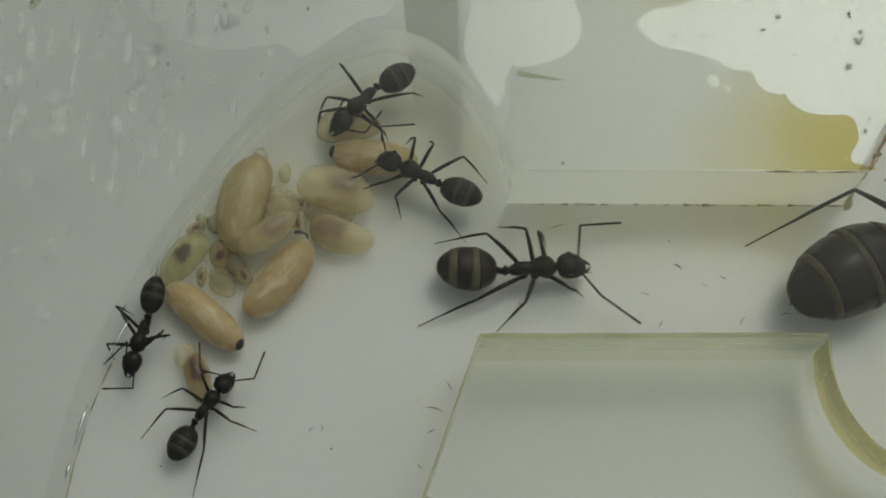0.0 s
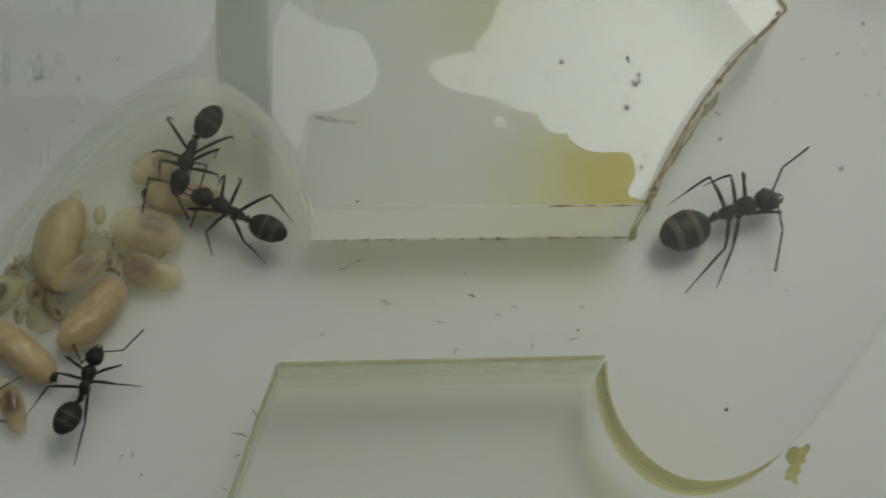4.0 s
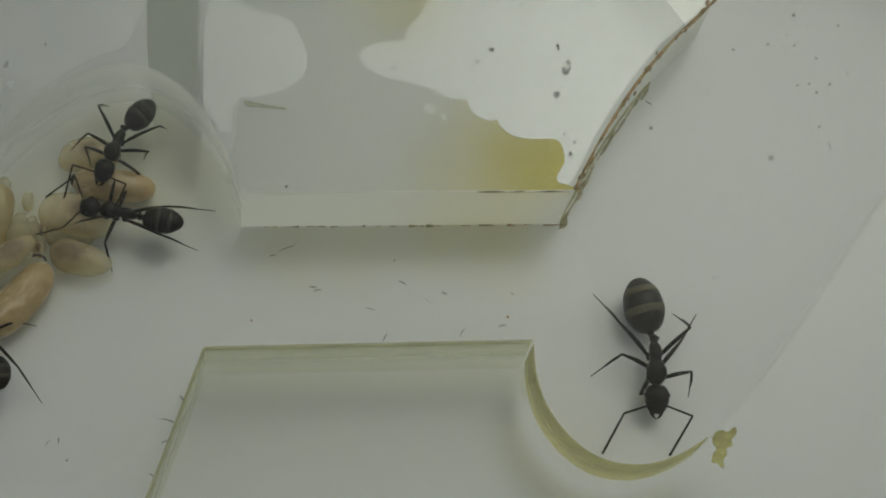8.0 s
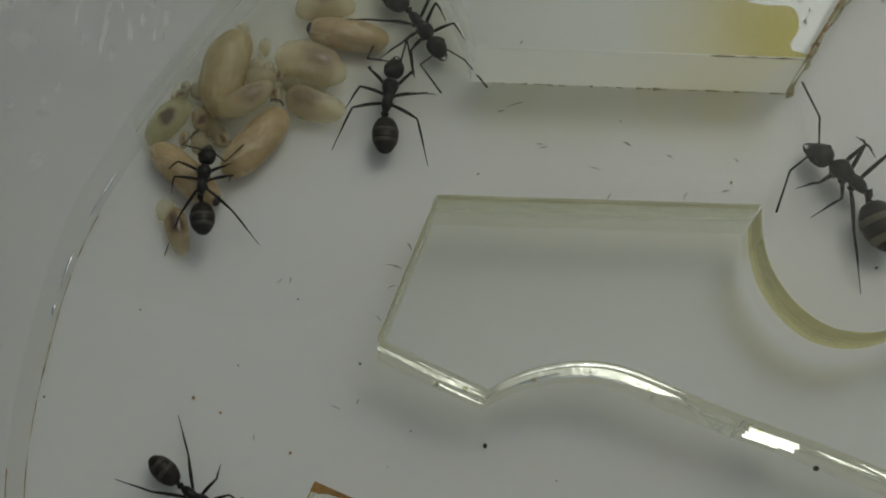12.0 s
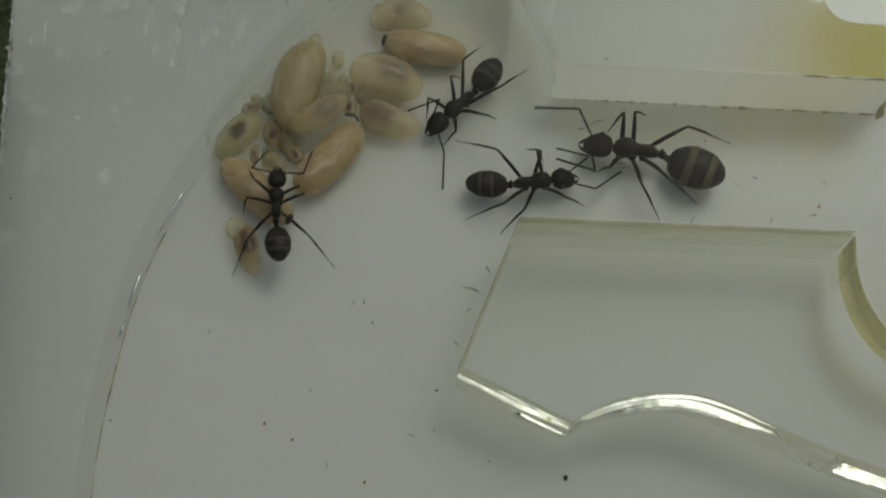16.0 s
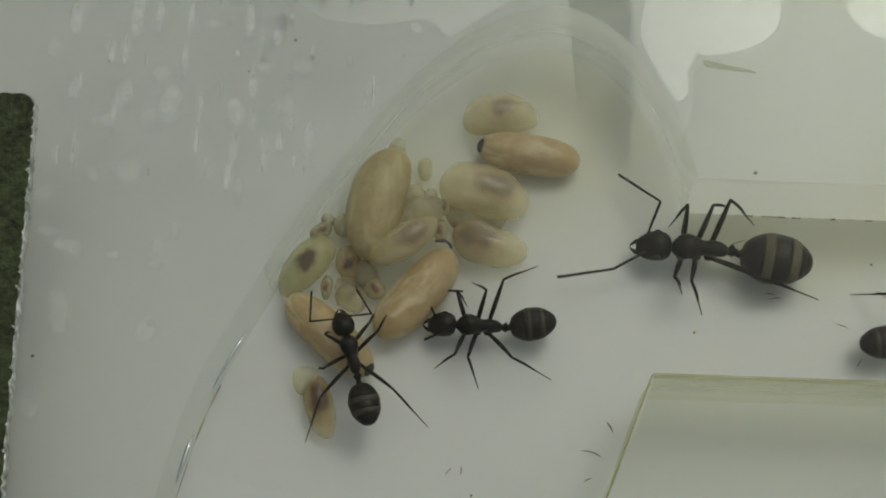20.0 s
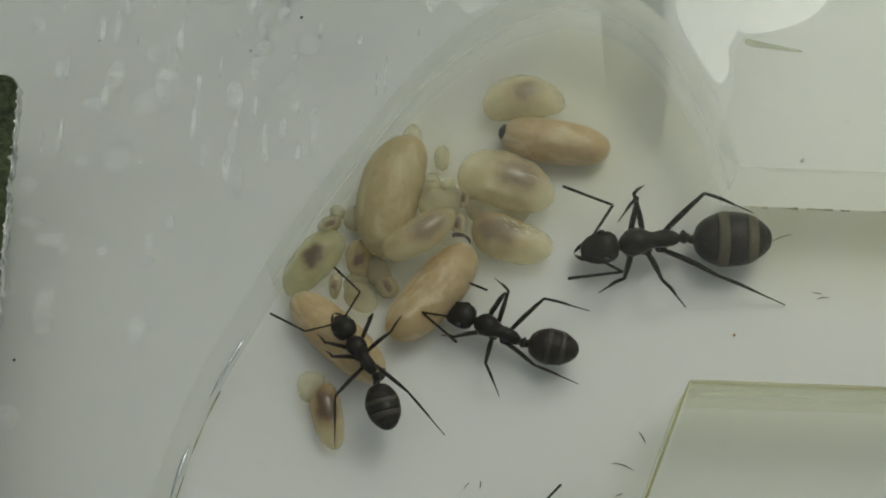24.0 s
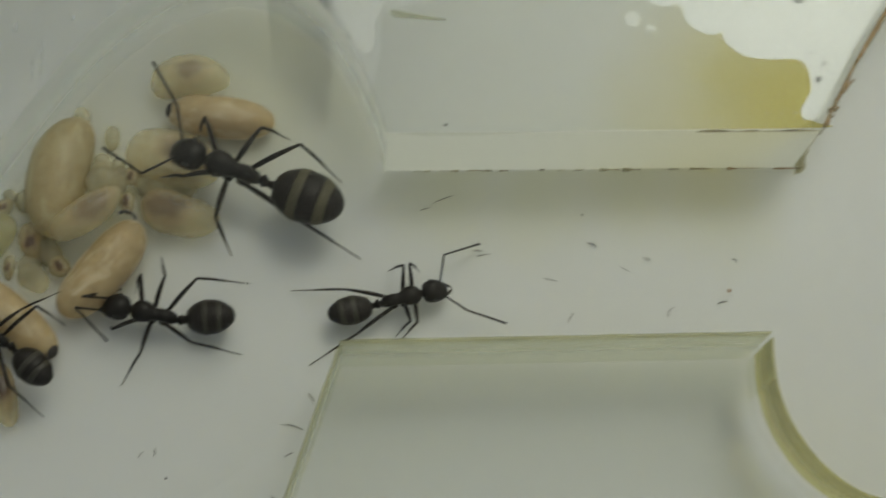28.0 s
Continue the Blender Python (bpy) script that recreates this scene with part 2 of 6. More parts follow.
_mid, _abs, _side, _max = (_nt.nodes.new("ShaderNodeMath"), _nt.nodes.new("ShaderNodeMath"), _nt.nodes.new("ShaderNodeMapRange"), _nt.nodes.new("ShaderNodeMath"))
_mid.inputs[1].default_value, _abs.operation, _max.operation = 4.1 * MM, "ABSOLUTE", "MAXIMUM"
_side.interpolation_type = "SMOOTHSTEP"
_side.inputs["From Min"].default_value, _side.inputs["From Max"].default_value = 1.1 * MM, 1.75 * MM
_side.inputs["To Min"].default_value, _side.inputs["To Max"].default_value = 0.0, 1.0
_nt.links.new(_sep.outputs["X"], _mid.inputs[0])
_nt.links.new(_mid.outputs[0], _abs.inputs[0])
_nt.links.new(_abs.outputs[0], _side.inputs[0])
_nt.links.new(_rng.outputs[0], _max.inputs[0])
_nt.links.new(_side.outputs[0], _max.inputs[1])
_nt.links.new(_max.outputs[0], _mix.inputs[0])
M_DARK = material("mossy_felt", (0.055, 0.070, 0.030), 0.9, 0.85, 3200, 900, 1.0, relief=0.3)
M_FOIL = material("crinkled_foil", (0.62, 0.63, 0.60), 0.4, 0.85, 4500, 1600, 1.0, relief=0.15, Metallic=0.6)
M_SPECK = material("black_speck", (0.03, 0.028, 0.025), 0.7, 0.3)
M_HAIR = material("dark_bristle", (0.085, 0.078, 0.065), 0.6, 0.3)


def silk(name, base, pale, clear, tint):
    """Thin parchment-like silk: mottled, with fine fibres along the cocoon and a soft glow of light inside."""
    m = material(name, base, 0.36, 0.2, 2600, 420, 0.7, relief=0.1, Subsurface_Weight=0.85, Subsurface_Scale=0.0015, Specular_IOR_Level=0.45)
    nt = m.node_tree
    p = nt.nodes["Principled BSDF"]
    base_out = p.inputs["Base Color"].links[0].from_socket
    co, mapn, fib, span, mix = (nt.nodes.new("ShaderNodeTexCoord"), nt.nodes.new("ShaderNodeMapping"), nt.nodes.new("ShaderNodeTexNoise"),
                                nt.nodes.new("ShaderNodeMapRange"), nt.nodes.new("ShaderNodeMix"))
    mapn.inputs["Scale"].default_value = (500, 1500, 1500)
    mapn.inputs["Rotation"].default_value = (0.3, 0.2, 0.5)
    fib.inputs["Scale"].default_value, fib.inputs["Detail"].default_value, fib.inputs["Distortion"].default_value = 1.0, 6, 0.8
    span.inputs["From Min"].default_value, span.inputs["From Max"].default_value = 0.48, 0.72
    span.inputs["To Max"].default_value = 0.75
    mix.data_type = "RGBA"
    mix.inputs["B"].default_value = (*pale, 1)
    nt.links.new(co.outputs["Object"], mapn.inputs["Vector"])
    nt.links.new(mapn.outputs[0], fib.inputs["Vector"])
    nt.links.new(fib.outputs[0], span.inputs[0])
    nt.links.new(span.outputs[0], mix.inputs[0])
    nt.links.new(base_out, mix.inputs["A"])
    nt.links.new(mix.outputs["Result"], p.inputs["Base Color"])
    return see_through(m, clear, tint, 0.06, 500)


M_COCOON = silk("cocoon_silk", (0.57, 0.44, 0.25), (0.86, 0.75, 0.55), 0.26, (0.97, 0.88, 0.70))
M_COCOON_PALE = silk("pale_cocoon_silk", (0.54, 0.44, 0.25), (0.69, 0.62, 0.40), 0.30, (0.95, 0.9, 0.70))
M_TIP = material("cocoon_dark_tip", (0.035, 0.030, 0.028), 0.6, 0.5, 4000, 1500, 0.4)
M_OLIVE_FAINT = see_through(material("faint_olive_dirt_refraction", (0.52, 0.50, 0.28), 0.7, 0.25, 1200, 250, 0.3), 0.84, (0.95, 0.94, 0.80), 0.12, 300)
M_RUST_DARK = see_through(material("orange_deposit", (0.40, 0.21, 0.05), 0.7, 0.4, 2500, 600, 0.4), 0.25, (0.9, 0.7, 0.4), 0.15, 900)
M_HAZE = clear_sheet("pale_haze", (0.985, 0.988, 0.985), 0.12, 0.35)


def soft_mark(name, colour, strength):
    """A dried water mark: a thin pale skin, thickest in its middle and broken up by fine noise."""
    m = bpy.data.materials.new(name)
    m.use_nodes = True
    nt = m.node_tree
    p = nt.nodes["Principled BSDF"]
    p.inputs["Base Color"].default_value, p.inputs["Roughness"].default_value = (*colour, 1), 0.5
    see_through(m, 0.9)
    mix = nt.nodes["Material Output"].inputs["Surface"].links[0].from_node
    co, off, far, rim, n, brk, mul, sub = (nt.nodes.new("ShaderNodeTexCoord"), nt.nodes.new("ShaderNodeVectorMath"), nt.nodes.new("ShaderNodeVectorMath"), nt.nodes.new("ShaderNodeMapRange"),
                                           nt.nodes.new("ShaderNodeTexNoise"), nt.nodes.new("ShaderNodeMapRange"), nt.nodes.new("ShaderNodeMath"), nt.nodes.new("ShaderNodeMath"))
    off.operation, far.operation, mul.operation, sub.operation = "MULTIPLY", "DISTANCE", "MULTIPLY", "SUBTRACT"
    off.inputs[1].default_value, far.inputs[1].default_value = (1, 1, 0), (0.5, 0.5, 0)
    rim.interpolation_type = "SMOOTHSTEP"
    rim.inputs["From Min"].default_value, rim.inputs["From Max"].default_value = 0.22, 0.5
    rim.inputs["To Min"].default_value, rim.inputs["To Max"].default_value = strength, 0.0
    n.inputs["Scale"].default_value, n.inputs["Detail"].default_value = 900, 5
    brk.inputs["From Min"].default_value, brk.inputs["From Max"].default_value = 0.35, 0.65
    brk.inputs["To Min"].default_value, brk.inputs["To Max"].default_value = 0.35, 1.2
    sub.inputs[0].default_value = 1.0
    for a, b in ((co.outputs["Generated"], off.inputs[0]), (off.outputs[0], far.inputs[0]), (far.outputs["Value"], rim.inputs[0]), (co.outputs["Object"], n.inputs["Vector"]), (n.outputs[0], brk.inputs[0]),
                 (rim.outputs[0], mul.inputs[0]), (brk.outputs[0], mul.inputs[1]), (mul.outputs[0], sub.inputs[1]), (sub.outputs[0], mix.inputs[0])):
        nt.links.new(a, b)
    return m


M_STREAK = soft_mark("water_mark", (0.92, 0.93, 0.92), 0.38)
M_BLOTCH = soft_mark("pale_blotch", (0.92, 0.93, 0.93), 0.2)
M_SMUDGE = soft_mark("grey_smudge", (0.20, 0.18, 0.15), 0.36)
M_DIRT = see_through(material("olive_brown_dirt", (0.34, 0.28, 0.14), 0.8, 0.4, 2500, 700, 0.3), 0.66, (0.93, 0.91, 0.8), 0.25, 1200)
M_BUBBLE = clear_sheet("air_bubble", (0.985, 0.988, 0.982), 0.14, 0.36)
M_SHRED = see_through(material("plant_shred", (0.56, 0.57, 0.27), 0.6, 0.3, 3000, 900, 0.4), 0.62)
M_RUST_FAINT = see_through(material("faint_brown_grime", (0.26, 0.17, 0.07), 0.8, 0.4, 2500, 500, 0.4), 0.76, (0.95, 0.92, 0.82), 0.3, 900)


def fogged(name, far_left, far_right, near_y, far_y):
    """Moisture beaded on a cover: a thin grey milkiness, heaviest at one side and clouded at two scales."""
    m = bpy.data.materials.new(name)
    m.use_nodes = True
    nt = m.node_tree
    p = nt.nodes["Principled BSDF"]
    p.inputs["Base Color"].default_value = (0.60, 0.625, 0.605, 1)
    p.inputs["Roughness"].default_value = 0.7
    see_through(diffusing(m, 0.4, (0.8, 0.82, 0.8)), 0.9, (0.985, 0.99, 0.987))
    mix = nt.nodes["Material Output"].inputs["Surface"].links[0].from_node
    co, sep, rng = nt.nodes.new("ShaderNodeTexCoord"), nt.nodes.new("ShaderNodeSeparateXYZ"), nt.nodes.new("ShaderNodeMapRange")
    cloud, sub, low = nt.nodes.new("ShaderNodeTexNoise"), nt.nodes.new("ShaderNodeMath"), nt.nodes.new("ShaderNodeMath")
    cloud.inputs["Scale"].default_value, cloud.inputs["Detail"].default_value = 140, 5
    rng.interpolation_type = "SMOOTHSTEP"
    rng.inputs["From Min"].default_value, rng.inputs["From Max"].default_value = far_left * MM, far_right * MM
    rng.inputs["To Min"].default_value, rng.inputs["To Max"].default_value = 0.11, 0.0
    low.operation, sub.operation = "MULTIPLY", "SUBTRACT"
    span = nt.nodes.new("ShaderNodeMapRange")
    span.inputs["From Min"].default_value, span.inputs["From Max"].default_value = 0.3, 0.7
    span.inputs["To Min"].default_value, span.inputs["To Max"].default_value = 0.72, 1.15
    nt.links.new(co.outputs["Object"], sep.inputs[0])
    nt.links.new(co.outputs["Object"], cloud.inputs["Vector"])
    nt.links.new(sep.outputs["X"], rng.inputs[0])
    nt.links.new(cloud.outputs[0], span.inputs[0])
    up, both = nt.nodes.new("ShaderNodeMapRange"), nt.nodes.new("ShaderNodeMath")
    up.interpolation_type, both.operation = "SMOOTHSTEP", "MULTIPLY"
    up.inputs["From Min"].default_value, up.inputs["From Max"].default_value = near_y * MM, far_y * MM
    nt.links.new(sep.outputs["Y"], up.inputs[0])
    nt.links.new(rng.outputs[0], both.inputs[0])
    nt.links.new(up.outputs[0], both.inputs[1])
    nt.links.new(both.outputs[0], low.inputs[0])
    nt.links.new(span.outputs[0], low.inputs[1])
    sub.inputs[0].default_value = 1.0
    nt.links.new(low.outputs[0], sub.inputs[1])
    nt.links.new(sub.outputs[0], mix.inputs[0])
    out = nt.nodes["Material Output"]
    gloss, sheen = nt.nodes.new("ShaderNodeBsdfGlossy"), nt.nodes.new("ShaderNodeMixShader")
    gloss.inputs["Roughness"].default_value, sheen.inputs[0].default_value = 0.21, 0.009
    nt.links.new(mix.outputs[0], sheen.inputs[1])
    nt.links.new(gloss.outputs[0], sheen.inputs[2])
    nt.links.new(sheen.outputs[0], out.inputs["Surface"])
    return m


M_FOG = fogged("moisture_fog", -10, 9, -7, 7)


def fading_shade(name, tint, y_near, y_far):
    """A thin layer of painted shade, strongest along one edge and fading away from it, streaked along x."""
    m = clear_sheet(name, (1, 1, 1), 0.004, 0.3)
    nt = m.node_tree
    bsdf = [n for n in nt.nodes if n.type == "BSDF_TRANSPARENT"][0]
    co, sep, rng = nt.nodes.new("ShaderNodeTexCoord"), nt.nodes.new("ShaderNodeSeparateXYZ"), nt.nodes.new("ShaderNodeMapRange")
    mapn, streak, wave, mul, mix = (nt.nodes.new("ShaderNodeMapping"), nt.nodes.new("ShaderNodeTexNoise"), nt.nodes.new("ShaderNodeMapRange"), nt.nodes.new("ShaderNodeMath"), nt.nodes.new("ShaderNodeMix"))
    mapn.inputs["Scale"].default_value = (40, 1600, 1)
    streak.inputs["Scale"].default_value, streak.inputs["Detail"].default_value = 1.0, 4
    rng.interpolation_type, mul.operation, mix.data_type = "SMOOTHSTEP", "MULTIPLY", "RGBA"
    rng.inputs["From Min"].default_value, rng.inputs["From Max"].default_value = y_far * MM, y_near * MM
    wave.inputs["From Min"].default_value, wave.inputs["From Max"].default_value = 0.3, 0.7
    wave.inputs["To Min"].default_value, wave.inputs["To Max"].default_value = 0.9, 1.06
    mix.inputs["A"].default_value, mix.inputs["B"].default_value = (0.995, 0.995, 0.99, 1), (*tint, 1)
    nt.links.new(co.outputs["Object"], sep.inputs[0])
    nt.links.new(co.outputs["Object"], mapn.inputs["Vector"])
    nt.links.new(mapn.outputs[0], streak.inputs["Vector"])
    nt.links.new(sep.outputs["Y"], rng.inputs[0])
    nt.links.new(streak.outputs[0], wave.inputs[0])
    nt.links.new(rng.outputs[0], mul.inputs[0])
    nt.links.new(wave.outputs[0], mul.inputs[1])
    nt.links.new(mul.outputs[0], mix.inputs[0])
    nt.links.new(mix.outputs["Result"], bsdf.inputs[0])
    return m


M_LIP_SHADE = fading_shade("lip_shade", (0.85, 0.86, 0.80), -9.6, -13.2)

# ---------------------------------------------------------------- building helpers
def part(name, bm, mat, parent=None, label="", at=None, smooth=False):
    """Links a bmesh (in millimetres) as one mesh object, under a thing or a part if one is given."""
    bm.transform(Matrix.Scale(MM, 4))
    if smooth:
        for f in bm.faces:
            f.smooth = True
    me = bpy.data.meshes.new(name)
    bm.to_mesh(me)
    bm.free()
    me.materials.append(mat)
    ob = new(name, me)
    ob.parent = parent
    if at is not None:
        ob.matrix_basis = at
    if label:
        tagged(ob, label)
    return ob


def mm(x, y, z=0.0, rx=0, ry=0, rz=0):
    """A pose from millimetres and degrees."""
    return pose(x * MM, y * MM, z * MM, rx, ry, rz)


def thing(name, at, label, category, group="", kind=""):
    ob = new(name)
    ob.empty_display_size = 0.002
    ob.matrix_basis = at
    return tagged(ob, label, category, group, kind)


def smooth_line(points, steps=6, closed=False):
    """A Catmull-Rom line through the points."""
    pts = [Vector(p) for p in points]
    n = len(pts)
    out = []
    for i in range(n if closed else n - 1):
        a, b, c, d = [pts[(i + k) % n] if closed else pts[min(max(i + k, 0), n - 1)] for k in (-1, 0, 1, 2)]
        for s in range(steps):
            u = s / steps
            out.append(0.5 * (2 * b + (c - a) * u + (2 * a - 5 * b + 4 * c - d) * u * u + (3 * b - a - 3 * c + d) * u ** 3))
    if not closed:
        out.append(pts[-1])
    return out


def prism(points, z0, z1, wall_slot=0):
    """An upright solid over a plan outline; its upright faces may take a second material."""
    bm = bmesh.new()
    lo = [bm.verts.new((p[0], p[1], z0)) for p in points]
    hi = [bm.verts.new((p[0], p[1], z1)) for p in points]
    n = len(points)
    for i in range(n):
        bm.faces.new((lo[i], lo[(i + 1) % n], hi[(i + 1) % n], hi[i])).material_index = wall_slot
    top, bottom = bm.faces.new(hi), bm.faces.new(lo[::-1])
    bm.normal_update()
    bmesh.ops.triangulate(bm, faces=[top, bottom])
    bmesh.ops.recalc_face_normals(bm, faces=bm.faces)
    return bm


def ribbon(points, z0, z1, thick, side=-1, wobble=0.0):
    """A thin upright or lying band that follows a plan line, with its own thickness on one side."""
    bm = bmesh.new()
    rings = []
    n = len(points)
    for i, p in enumerate(points):
        a, b = points[max(i - 1, 0)], points[min(i + 1, n - 1)]
        d = Vector((b[0] - a[0], b[1] - a[1], 0)).normalized()
        w = Vector((-d.y, d.x, 0)) * side * thick
        j = wobble * noise.noise((p[0] * 1.7, p[1] * 1.7, 3.1)) if wobble else 0
        v = Vector((p[0], p[1], 0))
        g = w.normalized() * 0.012
        rings.append([bm.verts.new(v + g + Vector((0, 0, z0))), bm.verts.new(v + g + w * (1 + j) + Vector((0, 0, z0))),
                      bm.verts.new(v + g + w * (1 + j) + Vector((0, 0, z1 + j * 0.2))), bm.verts.new(v + g + Vector((0, 0, z1 + j * 0.2)))])
    for r, s in zip(rings, rings[1:]):
        for k in range(4):
            bm.faces.new((r[k], r[(k + 1) % 4], s[(k + 1) % 4], s[k]))
    bm.faces.new(rings[0]), bm.faces.new(rings[-1][::-1])
    bmesh.ops.recalc_face_normals(bm, faces=bm.faces)
    return bm


# ---------------------------------------------------------------- the nest
TOP = 4.8
CHAMBER = smooth_line([(-10.9, -31.2), (-13.2, -33.1), (-16.0, -34.1), (-19.2, -33.0), (-21.6, -30.9), (-23.2, -28.0), (-23.6, -24.6),
                       (-23.5, -20.8), (-23.0, -16.8), (-22.4, -13.5), (-21.3, -9.8), (-19.2, -5.5), (-17.5, -2.4), (-15.1, 1.3), (-12.6, 4.6),
                       (-10.0, 6.8), (-7.9, 7.8), (-6.4, 8.1), (-4.5, 7.5), (-2.8, 6.1), (-1.6, 4.3), (-0.6, 2.0), (0, 0)])
TUNNEL = [(0, 0), (18.6, 0)]
FLANK = smooth_line([(18.6, 0), (19.1, 0.9), (20.6, 3.5), (22.6, 6.5), (25.0, 9.4), (28.4, 12.7)])
SPUR = smooth_line([(-10.9, -31.2), (-7.9, -24.8)], 1)
ARENA = smooth_line([(-1.0, -29.5), (1.4, -31.8), (3.4, -33.2), (9.0, -36.0), (18.0, -39.0), (30.0, -41.0)])
ROUND = smooth_line([(15.7, -8.9), (15.7, -10.8), (16.2, -12.7), (17.4, -14.5), (19.1, -15.7), (21.2, -16.0), (23.2, -15.5), (25.2, -14.3), (27.6, -12.1),
                     (29.9, -9.5), (32.4, -6.4), (36.3, -1.4), (39.9, 2.8), (46, 8.5)])
ARCH = smooth_line([(0.9, -19.7), (2.0, -19.0), (3.5, -18.4), (5.5, -18.0), (7.6, -18.1), (9.7, -18.8), (11.3, -19.5), (14.4, -20.7), (18.5, -22.1), (26, -25), (40, -30)])
TIP = [(-4.9, -17.1), (0.9, -19.7)]

# floor extended unseen far past the nest so polished edges mirror white
base = part("floor", prism([(-320, -320), (330, -320), (330, 320), (-320, 320)], -3, 0), M_FLOOR)
tagged(base, "white acrylic floor of the ant nest", kind="structure")

sheet = part("wall_left", prism([tuple(p[:2]) for p in ARENA[::-1]] + [(-2.6, -27.0), (-7.9, -24.8)] + [tuple(p[:2]) for p in CHAMBER] +
                                [tuple(p[:2]) for p in FLANK] + [(25.1, 18.1), (21, 25), (21, 60), (-75, 60), (-75, -75), (30, -75)], 0.02, TOP, 1), M_SHEET)
tagged(sheet, "clear acrylic sheet with a chamber cut through it", kind="structure")
island = part("wall_right", prism([(-2.0, -9.0), (15.7, -8.9)] + [tuple(p[:2]) for p in ROUND[1:]] + [(100, 30), (100, -50)] +
                                  [tuple(p[:2]) for p in ARCH[::-1]] + [(-4.9, -17.1)], 0.02, TOP, 1), M_SHEET)
tagged(island, "clear acrylic block between tunnel and arena", kind="structure")
HOLE = smooth_line([(31.0, 27.0), (33.6, 23.6), (34.95, 21.04), (35.47, 19.3), (36.4, 17.95), (36.7, 17.85), (37.8, 18.2), (39.4, 18.4), (40.9, 18.1), (42.3, 17.15), (43.2, 15.85), (43.7, 14.6), (48, 12.4), (58, 14)])
gate = part("wall_back", prism([tuple(p[:2]) for p in HOLE] + [(70, 50), (30, 50)], 0.02, TOP, 1), M_SHEET)
tagged(gate, "clear acrylic sheet with a scalloped edge", kind="structure")


def plan(points, x0, x1, y0=-99, y1=99):
    """The stretch of a plan line inside a box."""
    return [p for p in points if x0 <= p[0] <= x1 and y0 <= p[1] <= y1]


def flat(line):
    return [tuple(p[:2]) for p in line]


def bead(points, z, r, segs=8, lift=0.0, taper=False):
    """A polished rounded edge along a plan line."""
    bm = bmesh.new()
    rows = []
    n = len(points)
    for i, p in enumerate(points):
        a, b = points[max(i - 1, 0)], points[min(i + 1, n - 1)]
        d = Vector((b[0] - a[0], b[1] - a[1], 0)).normalized()
        w = Vector((d.y, -d.x, 0))
        e = max(0.06, max(0.0, math.sin(math.pi * i / (n - 1))) ** 0.6) if taper else 1.0
        rr = e * r * (1 + 0.8 * noise.noise((p[0] * 0.7, p[1] * 0.7, 1.0)))
        rows.append([bm.verts.new(Vector((p[0], p[1], z)) + w * (lift + rr * math.cos(2 * math.pi * k / segs)) + Vector((0, 0, rr * math.sin(2 * math.pi * k / segs))))
                     for k in range(segs)])
    for a, b in zip(rows, rows[1:]):
        for k in range(segs):
            bm.faces.new((a[k], a[(k + 1) % segs], b[(k + 1) % segs], b[k]))
    bm.faces.new(rows[0]), bm.faces.new(rows[-1][::-1])
    bmesh.ops.recalc_face_normals(bm, faces=bm.faces)
    return bm


def glint_line(points, r, segs=7):
    """A thin line that stands in for the glint of a crack or seam, through points given with their heights."""
    bm = bmesh.new()
    rows = []
    for i, p in enumerate(points):
        d = (Vector(points[min(i + 1, len(points) - 1)]) - Vector(points[max(i - 1, 0)])).normalized()
        u = d.cross(Vector((0, 0, 1))).normalized()
        v = u.cross(d)
        k = r * (1 + 0.6 * noise.noise((p[0] * 3, p[1] * 3, p[2] * 3)))
        rows.append([bm.verts.new(Vector(p) + u * k * math.cos(2 * math.pi * n / segs) + v * k * math.sin(2 * math.pi * n / segs)) for n in range(segs)])
    for a, b in zip(rows, rows[1:]):
        for k in range(segs):
            bm.faces.new((a[k], a[(k + 1) % segs], b[(k + 1) % segs], b[k]))
    bm.faces.new(rows[0]), bm.faces.new(rows[-1][::-1])
    bmesh.ops.recalc_face_normals(bm, faces=bm.faces)
    return bm


for w in (sheet, island, gate):
    w.data.materials.append({island: M_EDGE_CLEAR, gate: M_EDGE_FAINT, sheet: M_EDGE}[w])
sheet.data.materials.append(M_EDGE_FAINT)
sheet.data.materials.append(M_EDGE_CHAMBER)
sheet.data.materials.append(M_EDGE_CLEAR)
for face in sheet.data.polygons:
    if face.material_index == 1 and face.center.y < -24.5 * MM and face.center.x > -11.5 * MM:
        face.material_index = 4
    elif face.material_index == 1 and face.center.y < -5 * MM and face.center.x < -16 * MM:
        face.material_index = 2
    elif face.material_index == 1 and face.center.x < 0:
        face.material_index = 3
island.data.materials.append(M_EDGE_FAINT)
for face in island.data.polygons:
    if face.material_index == 1 and face.center.x > 15.69 * MM and face.center.y > -16.1 * MM:
        face.material_index = 2

# grime, olive refraction bands, polished edges and shapes added for glints
chamber, flank, rnd, arch = flat(CHAMBER), flat(FLANK), flat(ROUND), flat(ARCH)
tunnel = [(i * 0.6, 0.0) for i in range(32)]
lip = [(-2.0 + 17.7 * i / 24, -9.0 + 0.1 * i / 24) for i in range(25)]
slant = [(-4.9 + 2.9 * i / 8, -17.1 + 8.1 * i / 8) for i in range(9)]
# olive bands paint the block's far walls as refracted through its top
part("olive_band", ribbon(plan(rnd, 15, 24.9, -17, -8.95), 1.6, TOP - 0.02, 0.06, 1, 0.1), M_OLIVE_WALL, island, "olive band painted for the round wall's refracted view")
part("olive_band", ribbon(lip, 4.2, TOP - 0.02, 0.05, 1, 0.3), M_OLIVE_FAINT, island)
part("olive_band", ribbon(plan(slant, -9, 9), 3.9, TOP - 0.02, 0.05, 1, 0.3), M_OLIVE_FAINT, island)
